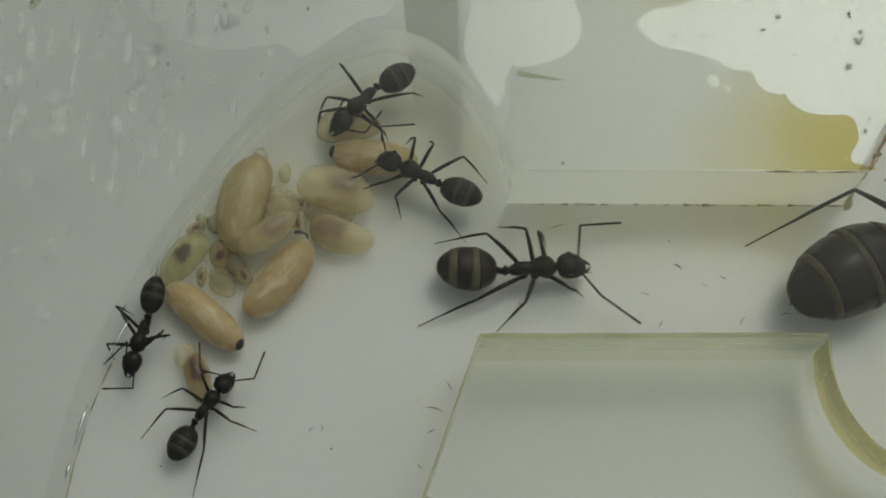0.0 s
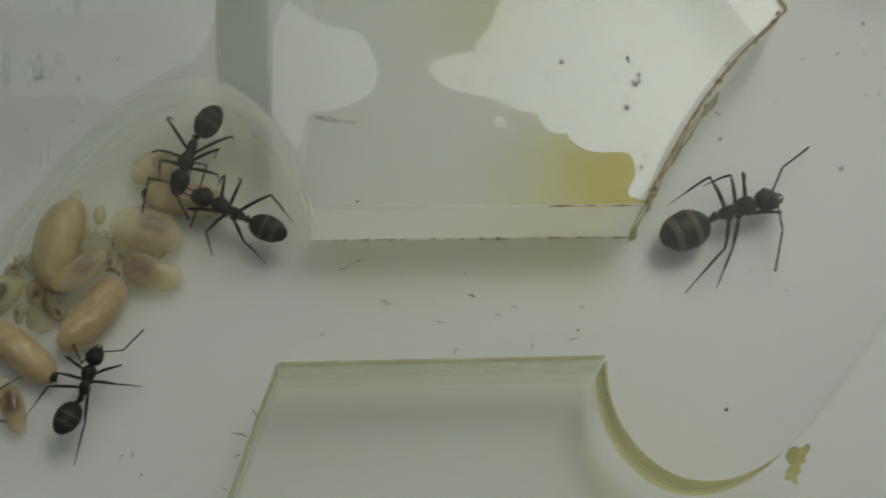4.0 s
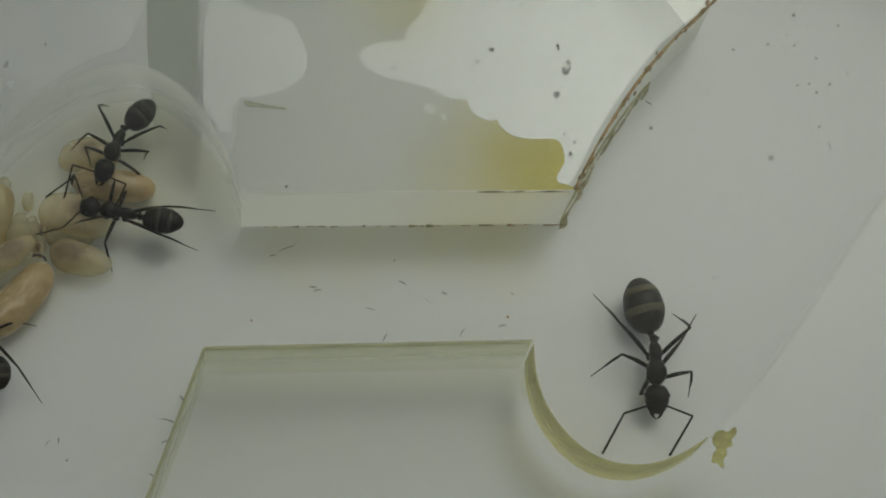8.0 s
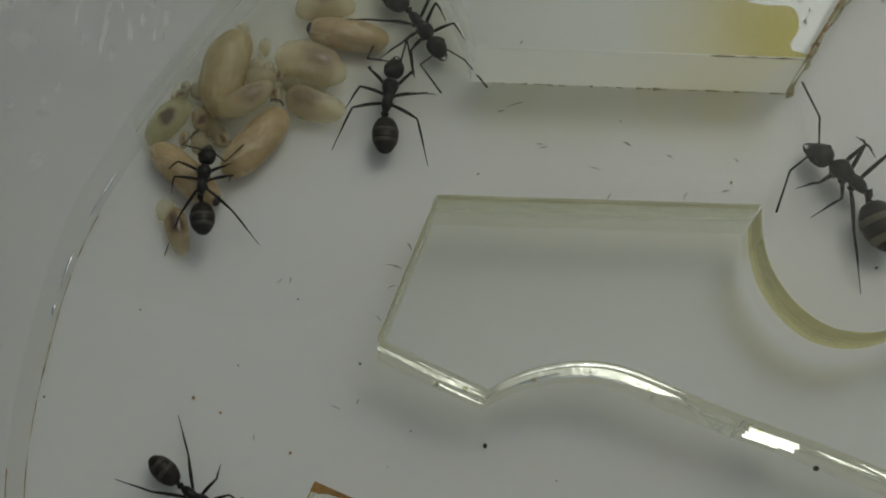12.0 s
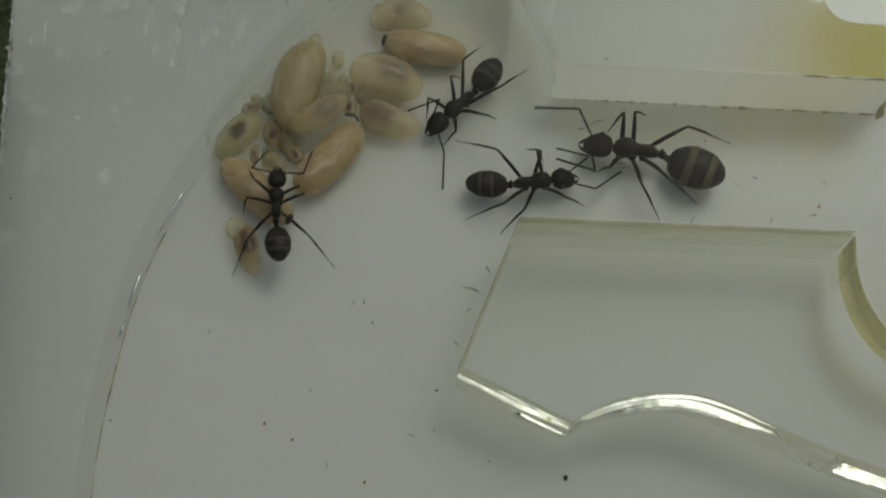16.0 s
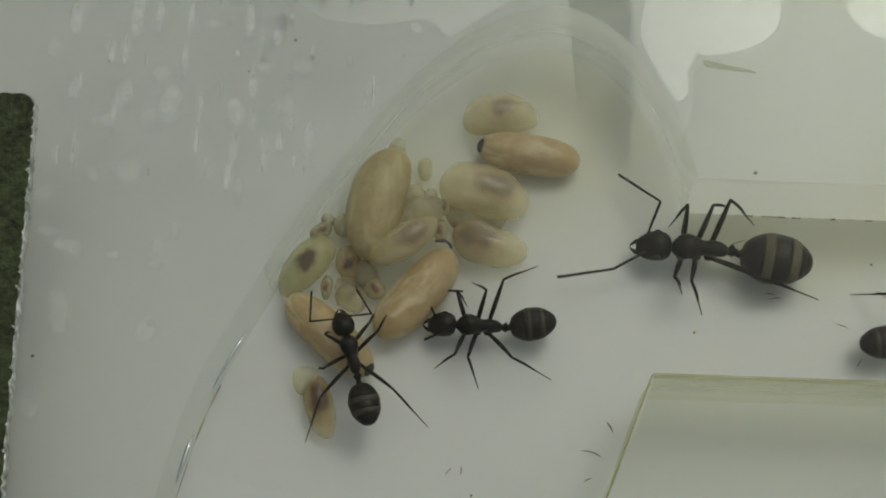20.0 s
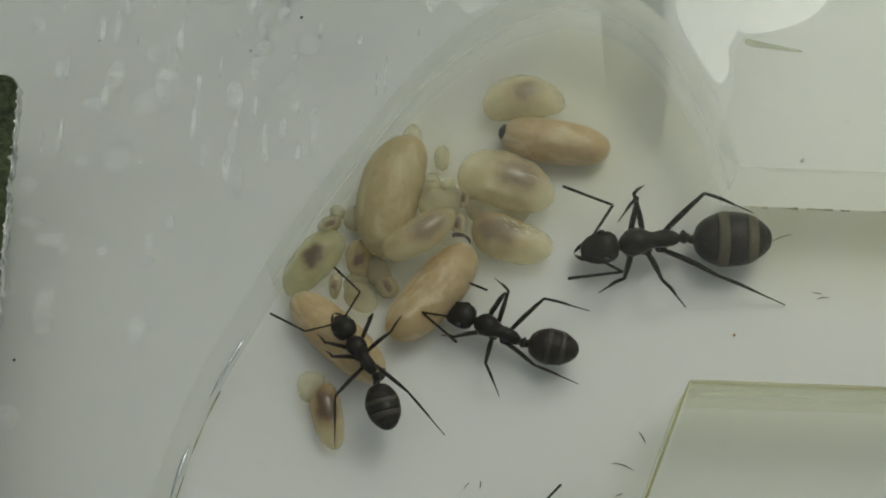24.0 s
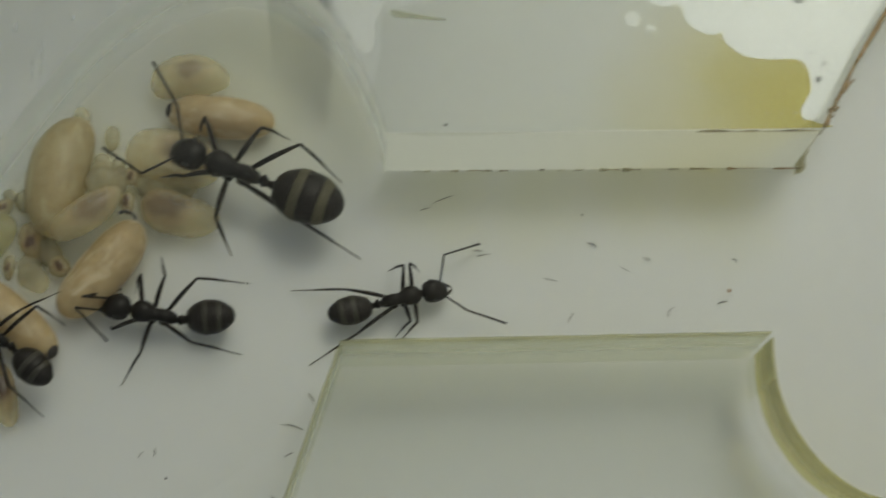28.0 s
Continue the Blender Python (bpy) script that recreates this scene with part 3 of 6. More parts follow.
part("brown_stain", ribbon([p for p in tunnel if p[0] > 13.0], TOP - 0.05, TOP + 0.02, 0.035, -1, 1.4), M_RUST_FAINT, sheet, "brown grime along the sheet's upper edge")
part("brown_stain", ribbon(flank[3:], TOP - 0.3, TOP + 0.04, 0.15, -1, 0.8), M_RUST, sheet)
part("brown_stain", ribbon(flank[1:-6], 0.02, 0.3, 0.10, -1, 0.9), M_OLIVE_FAINT, sheet)
rnd_dirt = random.Random(5)
for i in range(16):
    x = 0.8 + 17.4 * (i + rnd_dirt.random() * 0.7) / 16
    n = rnd_dirt.uniform(0.25, 0.9) * (1.6 if x > 12 else 1)
    part("dirt_line", ribbon([(x + n * k / 5, 0.0) for k in range(6)], 0.012, rnd_dirt.uniform(0.025, 0.05), rnd_dirt.uniform(0.03, 0.08), -1, 1.5), M_RUST if x > 15.5 else M_RUST_FAINT, sheet)
part("brown_corner", prism([(-7.92, -24.78), (-8.15, -25.25), (-7.7, -25.42), (-7.2, -25.4), (-6.6, -25.62), (-6.0, -25.82), (-5.5, -25.9), (-5.75, -25.68), (-6.6, -25.32)], TOP - 0.1, TOP + 0.03), M_RUST_DARK, sheet, "orange-brown deposit on the spur's corner")
part("brown_stain", ribbon(plan(chamber, -24, -20.5, -30.8, -24.5), TOP - 0.05, TOP + 0.01, 0.05, -1, 1.8), M_RUST, sheet)
part("brown_stain", ribbon([(28.4 - 3.3 * i / 8, 12.7 + 5.4 * i / 8) for i in range(9)], TOP - 0.25, TOP + 0.04, 0.13, -1, 0.9), M_RUST, sheet)
part("olive_band", ribbon([(-7.9 + 5.3 * i / 6, -24.8 - 2.2 * i / 6) for i in range(7)] + [(-1.0, -29.5)], TOP - 0.2, TOP + 0.02, 0.05, -1, 0.6), M_OLIVE, sheet)
part("olive_band", ribbon([(-10.9 + 3.0 * i / 6, -31.2 + 6.4 * i / 6) for i in range(7)], TOP - 0.2, TOP + 0.02, 0.05, -1, 0.6), M_OLIVE, sheet)
part("dirt_line", ribbon(plan(chamber, -24, -17, -32, -9), 0.012, 0.05, 0.05, -1, 1.6), M_RUST_FAINT, sheet, "thin dirt line along the chamber wall's foot")
tip_line = [(-4.9 + 5.8 * i / 12, -17.1 - 2.6 * i / 12) for i in range(13)]
# short beads added where the chamber wall glints
for y0, y1, r in ((-9.9, -6.6, 0.10), (-14.1, -11.6, 0.12), (-16.2, -14.4, 0.08)):
    part("polished_edge", bead(plan(chamber, -24, -18, y0, y1), 1.6, r, 10, 0.12, True), M_GLINT, sheet, "short bead added as a glint on the polished wall", smooth=True)


def ledge(points, z, w, taper=True, gap=0.03, uneven=0.18):
    """A flat shelf added just outside a polished edge and tilted to mirror the sun as a glint, uneven in width."""
    bm = bmesh.new()
    n, rows = len(points), []
    for i, p in enumerate(points):
        a, b = points[max(i - 1, 0)], points[min(i + 1, n - 1)]
        d = Vector((b[0] - a[0], b[1] - a[1], 0)).normalized()
        out = Vector((d.y, -d.x, 0))
        e = max(0.08, max(0.0, math.sin(math.pi * i / (n - 1))) ** 0.7) if taper else 1.0
        ww = w * e * (1 + uneven * noise.noise((p[0] * 1.3, p[1] * 1.3, z)))
        v = Vector((p[0], p[1], z))
        rows.append([bm.verts.new(v + out * gap), bm.verts.new(v + out * (gap + ww) + Vector((0, 0, 0.09 * ww))), bm.verts.new(v + out * (gap + ww * 0.5) - Vector((0, 0, 0.1 + 0.3 * ww)))])
    for a, b in zip(rows, rows[1:]):
        for k in range(3):
            bm.faces.new((a[k], a[(k + 1) % 3], b[(k + 1) % 3], b[k]))
    bm.faces.new(rows[0]), bm.faces.new(rows[-1][::-1])
    bmesh.ops.recalc_face_normals(bm, faces=bm.faces)
    return bm


# added shelves that give the tip and arch their glints
for line, z, w, taper in ((tip_line, 3.3, 0.26, True), (tip_line[:7], 3.25, 0.2, False), (tip_line[4:], 4.0, 0.13, True), (tip_line[6:], 1.5, 0.1, True), (plan(arch, 0.9, 11.6), TOP - 0.3, 0.16, True), (plan(arch, 1.2, 11.4), 3.5, 0.55, True),
                          (plan(arch, 1.0, 5.0), 4.1, 0.12, True), (plan(arch, 14.6, 18.1), 3.3, 0.32, False), (plan(arch, 14.5, 18.0), 2.3, 0.26, False), (plan(arch, 14.9, 17.6), 1.6, 0.16, False), (plan(arch, 18.4, 22.5), 3.4, 0.16, True),
                          (plan(arch, 20, 36), TOP - 0.6, 0.3, True)):
    part("glint_edge", ledge(line, z, w, taper), M_GLINT, island, "ledge added for the glint along the polished edge")
# bright lines at the edge's cracks, their glint painted white
part("crack", glint_line([(11.4 + 3.0 * i / 12, -19.62 - 1.16 * i / 12 - 0.14, 4.3 - 3.5 * (i / 12) ** 0.7) for i in range(13)], 0.045), M_WHITE_GLINT, island, "crack in the block's edge with its glint painted white", smooth=True)
part("crack", glint_line([(14.42 + 0.05 * (i % 2), -20.86 - 0.02 * i, 4.3 - 0.5 * i) for i in range(8)], 0.05), M_WHITE_GLINT, island, smooth=True)
part("crack", glint_line([(0.9, -19.84, 4.4 - 0.55 * i) for i in range(8)], 0.03), M_WHITE_GLINT, island, smooth=True)


def shard(p, q, z0, z1, z2, z3, thick=0.05):
    """A flat piece that stands in for a glint on a cut wall between two plan points: its foot and head at p, then at q.
    """
    bm = bmesh.new()
    out = Vector((q[1] - p[1], p[0] - q[0], 0)).normalized() * thick
    ring = [Vector((*p, z0)), Vector((*q, z2)), Vector((*q, z3)), Vector((*p, z1))]
    near, far = [bm.verts.new(v + out * 1.4) for v in ring], [bm.verts.new(v + out * 0.4) for v in ring]
    bm.faces.new(near), bm.faces.new(far[::-1])
    for k in range(4):
        bm.faces.new((near[k], far[k], far[(k + 1) % 4], near[(k + 1) % 4]))
    bmesh.ops.recalc_face_normals(bm, faces=bm.faces)
    return bm


hole = flat(HOLE)
for a, b, z0, z1, z2, z3 in ((25, 28, 0.2, 0.7, 3.6, 4.6), (28, 34, 0.3, 0.7, 1.3, 1.6), (34, 40, 1.3, 1.6, 2.6, 2.75), (24, 25, 0.3, 2.0, 2.0, 4.4), (53, 54, 0.6, 1.2, 3.6, 4.3), (57, 59, 0.8, 2.6, 1.0, 3.8), (60, 61, 0.3, 3.6, 0.6, 4.0), (20, 22, 2.0, 4.2, 3.0, 4.4)):
    part("glint_shard", shard(hole[a], hole[b], z0, z1, z2, z3), M_WHITE_GLINT, gate, "painted white glint on the polished scalloped edge")
part("polished_edge", bead(hole, TOP - 0.1, 0.12, 8, 0.0), M_GLINT, gate, smooth=True)
# row of pale shards added in place of the seam's sun glints
bar_rng = random.Random(31)
bx = -34.0
while bx < -6.2:
    w, h = bar_rng.uniform(0.15, 1.3) if bx < -9.5 else bar_rng.uniform(0.1, 0.4), bar_rng.uniform(0.55, 0.85)
    lean = bar_rng.uniform(0.1, 0.35)
    part("glint_shard", prism([(bx, 16.42), (bx + w, 16.4), (bx + w + lean, 16.4 + h), (bx + lean, 16.42 + h)], TOP + 0.003, TOP + 0.03), M_WHITE_GLINT if bar_rng.random() < 0.75 else M_GLINT, sheet, "added shard painted as a glint along the sheet's sawn seam")
    bx += w + bar_rng.uniform(0.05, 0.25)
for bx in (-4.0, -3.4, -3.05):
    part("glint_shard", prism([(bx, 16.55), (bx + 0.2, 16.55), (bx + 0.45, 17.2), (bx + 0.3, 17.2)], TOP + 0.003, TOP + 0.03), M_GLINT, sheet)

# a dark band of shade, painted as a thin grey strip on the floor under the sheet
strip = part("shade_band", prism([(-6.0, 30), (-2.3, 30), (-2.2, 11), (-2.3, 5), (-2.6, 2.3), (-3.6, 1.9), (-4.7, 2.6), (-5.2, 7), (-5.6, 12)], 0.03, 0.05), M_SHADE_BAND)
bm = bmesh.new()
bm.from_mesh(strip.data)
bmesh.ops.delete(bm, geom=[f for f in bm.faces if f.normal.z < 0.5], context="FACES")
bm.to_mesh(strip.data)
bm.free()
tagged(strip, "grey band of shade painted on the floor", "tape", kind="")

# residue, stains and painted shade on top of the sheet

def stain(name, points, mat, label, z, steps=5, thick=0.02):
    bm = prism([tuple(p[:2]) for p in smooth_line(points, steps, True)], z, z + thick)
    if thick < 0.05:    # a dried or liquid skin has no underside of its own
        bm.normal_update()
        bmesh.ops.delete(bm, geom=[f for f in bm.faces if f.normal.z < -0.5], context="FACES")
    return tagged(part(name, bm, mat), label, "stain")


# the scalloped line where the liquid film ends, from the tunnel's corner to the far side
SHORE = [(18.17, 0.42), (17.88, 0.49), (17.8, 0.91), (18.13, 1.46), (18.32, 1.89), (18.26, 2.77), (17.85, 3.23), (16.63, 3.25), (15.58, 3.41), (14.81, 4.0), (14.63, 4.5), (14.58, 4.56), (14.3, 4.42), (13.7, 4.55), (13.13, 5.05), (13.02, 5.62),
         (12.98, 5.68), (12.73, 5.88), (12.6, 5.86), (12.26, 5.77), (11.66, 5.93), (11.14, 6.37), (10.49, 6.63), (8.98, 7.02), (8.07, 7.21), (7.19, 7.88), (6.86, 8.56), (7.4, 9.25), (8.4, 9.55), (9.5, 9.68), (9.62, 9.9),
         (9.75, 10.6), (10.3, 11.05), (10.62, 11.6), (10.95, 12.6), (11.35, 13.9), (12.1, 15.1), (13.2, 15.75), (13.6, 16.2), (13.75, 17.4), (13.9, 18.6)]
PATCH = [(3.0, 10.9), (3.4, 9.95), (3.75, 9.1), (3.8, 8.07), (3.56, 7.29), (2.86, 6.64), (1.93, 6.19), (0.86, 5.92), (0.11, 5.94), (0.02, 6.3), (-0.14, 5.67), (-0.46, 5.1), (-0.39, 4.34), (-0.55, 3.85), (-0.85, 3.61),
         (-1.15, 3.84), (-1.72, 4.82), (-2.3, 5.98), (-2.6, 7.14), (-2.2, 9.0), (-1.9, 11.5), (-1.2, 13.0), (-0.2, 12.3), (0.7, 11.5), (1.9, 11.3)]
stain("residue", SHORE[::-1] + [(18.5, 0.5), (18.9, 1.0), (20.3, 3.6), (22.3, 6.6), (24.7, 9.5), (27.9, 12.6), (26.6, 15.0), (24.8, 18.4)], M_DRY, "pale dried patch with a scalloped edge", TOP + 0.05, 4)
stain("residue", PATCH, M_DRY, "pale dried patch beside the chamber", TOP + 0.05)
stain("residue", [(-21.5, 15.5), (-20.7, 11.0), (-19.7, 9.1), (-18.5, 7.9), (-17.0, 7.0), (-14.8, 6.75), (-12.7, 7.1), (-11.8, 6.8), (-11.2, 6.3), (-10.0, 7.2), (-8.0, 8.6), (-6.3, 9.6), (-6.2, 15.5)],
      M_HAZE, "pale dried patch above the chamber", TOP + 0.05)
stain("nectar", [(-0.2, 0.06), (9, 0.05), (18.4, 0.06), (18.45, 0.3)] + SHORE + [(4, 18.6), (-0.5, 18.6), (0.3, 12.25), (0.9, 11.6), (2.0, 11.45), (3.15, 10.95), (3.55, 9.95), (3.9, 9.1), (3.95, 8.0), (3.65, 7.2), (2.9, 6.5), (1.93, 6.05), (0.86, 5.8), (0.2, 5.7), (-0.2, 4.9), (-0.2, 3.5)],
      M_FILM, "thin liquid film stained amber at its corner", TOP + 0.05, 4, 0.015)
# the shade behind the block's lip, painted as an olive gradient
stain("lip_shade_layer", [(-2.0, -9.15), (6, -9.1), (15.55, -9.05), (15.6, -10.8), (16.1, -12.7), (16.4, -13.5), (6, -13.6), (-3.5, -13.6)], M_LIP_SHADE, "faint olive shade painted along the block's upper edge", TOP + 0.05, 1, 0.015)
for x, y, r in ((10.75, 5.15, 0.36), (11.54, 4.7, 0.2), (11.0, 6.1, 0.13), (9.01, 5.0, 0.09), (17.5, 0.75, 0.06), (16.9, 0.72, 0.05), (16.3, 0.74, 0.05)):
    stain("air_bubble", [(x + r * math.cos(a), y + r * 1.1 * math.sin(a)) for a in (0, 1.05, 2.1, 3.14, 4.2, 5.25)], M_BUBBLE, "small pale air bubble in the liquid film", TOP + 0.09)
stain("plant_shred", [(0.3, 5.62), (1.2, 5.45), (2.5, 5.2), (2.5, 5.1), (1.2, 5.2), (0.4, 5.3)], M_SHRED, "pale greenish plant shred on the sheet", TOP + 0.1)
stain("olive_crumb", [(25.2, -14.35), (25.6, -14.2), (25.9, -14.3), (26.3, -14.05), (26.4, -14.35), (26.05, -14.8), (26.1, -15.05), (25.75, -15.2), (25.7, -15.6), (25.5, -15.8), (25.45, -16.3), (25.1, -16.0), (24.85, -15.95), (24.95, -15.5), (25.2, -15.2), (25.0, -14.8)], M_OLIVE_CRUMB, "olive crumb of dried residue", TOP + 0.05, 4, 0.1)

# floor stain that also carries the tunnel's painted olive shade
stain("floor_stain_shade", plan(chamber, -22.3, -0.1, -13, 9) + [(0.3, -0.05), (9, -0.05), (19, -0.05), (20, -5.5), (9, -6), (0, -6), (-3, -9), (-9, -15)],
      M_FLOOR_TINT, "faint yellow floor stain with the tunnel's olive shade painted in", 0.008, 3, 0.004)

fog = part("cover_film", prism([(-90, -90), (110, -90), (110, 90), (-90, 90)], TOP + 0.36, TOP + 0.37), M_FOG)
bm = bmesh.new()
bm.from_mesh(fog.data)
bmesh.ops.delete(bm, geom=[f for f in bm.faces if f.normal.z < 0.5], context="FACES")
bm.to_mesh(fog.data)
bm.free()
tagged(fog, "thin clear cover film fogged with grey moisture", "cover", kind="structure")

# crumbs and chips along the arena's polished edge
crumb_rng = random.Random(21)
for i in range(26):
    q = arch[3 + int(crumb_rng.random() ** 0.6 * (len(arch) - 16))] if i > 5 else tip_line[7 + i % 5]
    cx, cy, r = q[0] + crumb_rng.uniform(-0.3, 0.3), q[1] - crumb_rng.uniform(0.1, 0.5), crumb_rng.uniform(0.06, 0.2)
    pts = [(cx + r * math.cos(a) * crumb_rng.uniform(0.6, 1.4), cy + r * math.sin(a) * crumb_rng.uniform(0.5, 1.0)) for a in (0, 1.05, 2.1, 3.14, 4.2, 5.25)]
    z = crumb_rng.uniform(2.4, 4.2)
    part("chip", prism(pts, z, z + r), M_DRY if i % 3 else M_OLIVE_FAINT, island)

# streaks of condensation over the outer sheet
drip_rng = random.Random(11)
for x, y, w, h in ((-20.3, 6.7, 0.65, 2.4), (-18.9, 6.3, 0.9, 1.9), (-17.4, 5.2, 0.45, 1.0), (-21.8, 7.7, 0.5, 1.1), (-19.6, 4.4, 1.1, 1.0), (-21.6, 9.2, 0.4, 0.8),
                   (-25.4, 6.9, 0.8, 3.5), (-17.1, 8.6, 0.8, 2.6), (-15.3, 8.8, 0.65, 2.3), (-14.1, 9.3, 0.8, 1.0), (-12.8, 6.6, 0.8, 0.8), (-18.3, 4.0, 0.4, 0.45),
                   (-18.9, 2.6, 0.3, 0.4), (-18.2, 1.8, 0.4, 0.45), (-17.3, 1.1, 0.7, 1.9), (-18.6, 0.8, 0.5, 1.3), (-19.9, 3.6, 0.65, 1.9), (-23.6, 2.5, 1.6, 2.6)):
    pts = [(x + w / 2 * math.cos(a) * (1.2 if math.sin(a) < 0 else 0.7) * drip_rng.uniform(0.8, 1.2), y + h / 2 * math.sin(a)) for a in (0, 0.8, 1.57, 2.3, 3.14, 3.9, 4.71, 5.5)]
    tagged(stain("water_streak", pts, M_STREAK, "whitish water streak on the sheet", TOP + 0.09, 4), group="water streaks")
for x, y, w, h in ((-25.6, 2.9, 0.8, 1.9), (-20.6, 2.1, 1.0, 1.9), (-21.8, -0.5, 0.45, 1.3), (-24.4, 6.9, 0.4, 2.6), (-26.0, 8.2, 0.5, 1.9), (-23.1, 4.6, 0.45, 1.6),
                   (-26.4, 4.9, 0.45, 1.3), (-28.2, 6.5, 0.6, 2.0), (-28.0, 3.0, 0.5, 1.2)):
    pts = [(x + w / 2 * math.cos(a) * drip_rng.uniform(0.7, 1.3), y + h / 2 * math.sin(a)) for a in (0, 0.8, 1.57, 2.3, 3.14, 3.9, 4.71, 5.5)]
    tagged(stain("water_streak", pts, M_STREAK, "whitish water streak on the sheet", TOP + 0.09, 4), group="water streaks")

for i in range(46):
    x, y = drip_rng.uniform(-29, -13), drip_rng.uniform(-1.0, 13.0)
    if y < 1.6 * (x + 16.5):
        continue
    w, h = drip_rng.uniform(0.1, 0.35), drip_rng.uniform(0.5, 2.2)
    pts = [(x + 0.12 * math.sin(a * 3 + i) * w + w / 2 * math.cos(a) * drip_rng.uniform(0.6, 1.4), y + h / 2 * math.sin(a)) for a in (0, 0.8, 1.57, 2.3, 3.14, 3.9, 4.71, 5.5)]
    tagged(stain("water_streak", pts, M_STREAK, "faint thin water streak on the sheet", TOP + 0.09, 3), group="water streaks")

for i in range(60):
    x, y = drip_rng.uniform(-31, -12), drip_rng.uniform(-14, 13.0)
    if y < 1.55 * (x + 18.0) and x > -23.8:
        continue
    w, h = drip_rng.uniform(0.5, 1.7), drip_rng.uniform(0.5, 1.8)
    pts = [(x + w / 2 * math.cos(a) * drip_rng.uniform(0.7, 1.3), y + h / 2 * math.sin(a) * drip_rng.uniform(0.7, 1.3)) for a in (0, 0.8, 1.57, 2.3, 3.14, 3.9, 4.71, 5.5)]
    tagged(stain("water_blotch", pts, M_BLOTCH, "faint pale dried water blotch on the sheet", TOP + 0.075, 3, 0.01), group="water blotches")

stain("plant_shred", [(-25.6, 9.3), (-25.1, 9.9), (-25.0, 9.6), (-25.3, 9.1), (-25.6, 9.0)], M_SHRED, "tiny yellow straw crumb on the sheet", TOP + 0.1, 3, 0.12)

# the dark plate lying on the sheet
plate = thing("dark_plate", mm(-29.4, 2.4, TOP + 0.372), "dark mossy plate with a crinkled foil rim", "plate")
rim_rng = random.Random(17)
rim = [(-6.0 + 0.28 * i, -0.12 + 0.05 * i / 20 + rim_rng.uniform(-0.035, 0.035)) for i in range(20)] + [(-0.42, -0.1), (-0.22, -0.2), (-0.1, -0.36)] + \
      [(0.007 * i + rim_rng.uniform(-0.05, 0.05), -0.55 - 0.22 * i) for i in range(170)]
part("felt", prism([(-40, -0.4)] + [(p[0] - 0.015, p[1] - 0.015) for p in rim] + [(-40, -40)], 0, 0.62), M_DARK, plate)
part("foil_rim", ribbon(rim, 0.0, 0.6, 0.055, 1, 1.2), M_FOIL, plate, "silvery crinkled foil rim")
for i in range(46):
    q = rim[20 + int(rim_rng.random() * 150)]
    cx, cy, w = q[0] + rim_rng.uniform(-0.04, 0.1), q[1], rim_rng.uniform(0.03, 0.09)
    part("foil_flake", prism([(cx + w * math.cos(a) * rim_rng.uniform(0.5, 1.2), cy + w * math.sin(a) * rim_rng.uniform(0.5, 1.3)) for a in (0, 1.25, 2.5, 3.75, 5.0)], 0.55, 0.63 + rim_rng.uniform(0, 0.05)), M_FOIL, plate)

# crumbs of rust along the flank
for i in range(34):
    q = flank[3 + int(crumb_rng.random() * (len(flank) - 4))]
    cx, cy, r = q[0] + crumb_rng.uniform(-0.12, 0.3), q[1] + crumb_rng.uniform(-0.25, 0.12), crumb_rng.uniform(0.03, 0.11)
    pts = [(cx + r * math.cos(a) * crumb_rng.uniform(0.5, 1.5), cy + r * math.sin(a) * crumb_rng.uniform(0.5, 1.5)) for a in (0, 1.05, 2.1, 3.14, 4.2, 5.25)]
    part("rust_crumb", prism(pts, TOP - 0.3, TOP + 0.04), M_RUST, sheet)

# smears of dirt at the flank's foot
for i in range(26):
    u = (i + 0.2) / 26
    q = flank[1 + int(u * (len(flank) - 8))]
    cx, cy = q[0] + crumb_rng.uniform(0.1, 0.3), q[1] - crumb_rng.uniform(0.05, 0.25)
    l, w = crumb_rng.uniform(0.2, 0.6), crumb_rng.uniform(0.05, 0.13) * (1.9 if i in (1, 2, 9) else 1)
    pts = [(cx + l * math.cos(a) * 0.55 - w * math.sin(a) * 0.8, cy + l * math.cos(a) * 0.84 + w * math.sin(a) * 0.55) for a in [k * 1.05 + crumb_rng.uniform(-0.3, 0.3) for k in range(6)]]
    stain("dirt_smear", pts, M_DIRT, "olive-brown smear of dirt at the sheet's foot", 0.012, 2, 0.02)

# specks and bristles
speck_rng = random.Random(3)


def speck(x, y, z, r, mat=None, label="tiny dark speck of dirt on the floor"):
    st = [(x + r * math.cos(a) * speck_rng.uniform(0.6, 1.3), y + r * math.sin(a) * speck_rng.uniform(0.6, 1.3)) for a in (0, 1.05, 2.1, 3.14, 4.2, 5.25)]
    ob = part("speck", prism(st, z, z + r * 0.7), mat or M_SPECK)
    return tagged(ob, label, "speck", "dirt specks")


for x, y, r in ((-9.5, -13.7, 0.09), (-5.9, -17.3, 0.10), (1.1, -21.7, 0.17), (6.5, -25.8, 0.11), (11.7, -26.2, 0.08), (7.8, -28.4, 0.1), (8.3, -25.4, 0.06), (19.3, -29.5, 0.12), (19.3, -22.4, 0.2),
                (-23.0, -19.7, 0.1), (-12.6, -17.6, 0.07), (-18.2, -14.6, 0.07), (23.4, -10.7, 0.14), (25.8, -2.3, 0.06), (8.8, -2.2, 0.08), (-17.7, -27.1, 0.06), (-4.2, -23.0, 0.06)):
    speck(x, y, 0.02, r * 0.75)
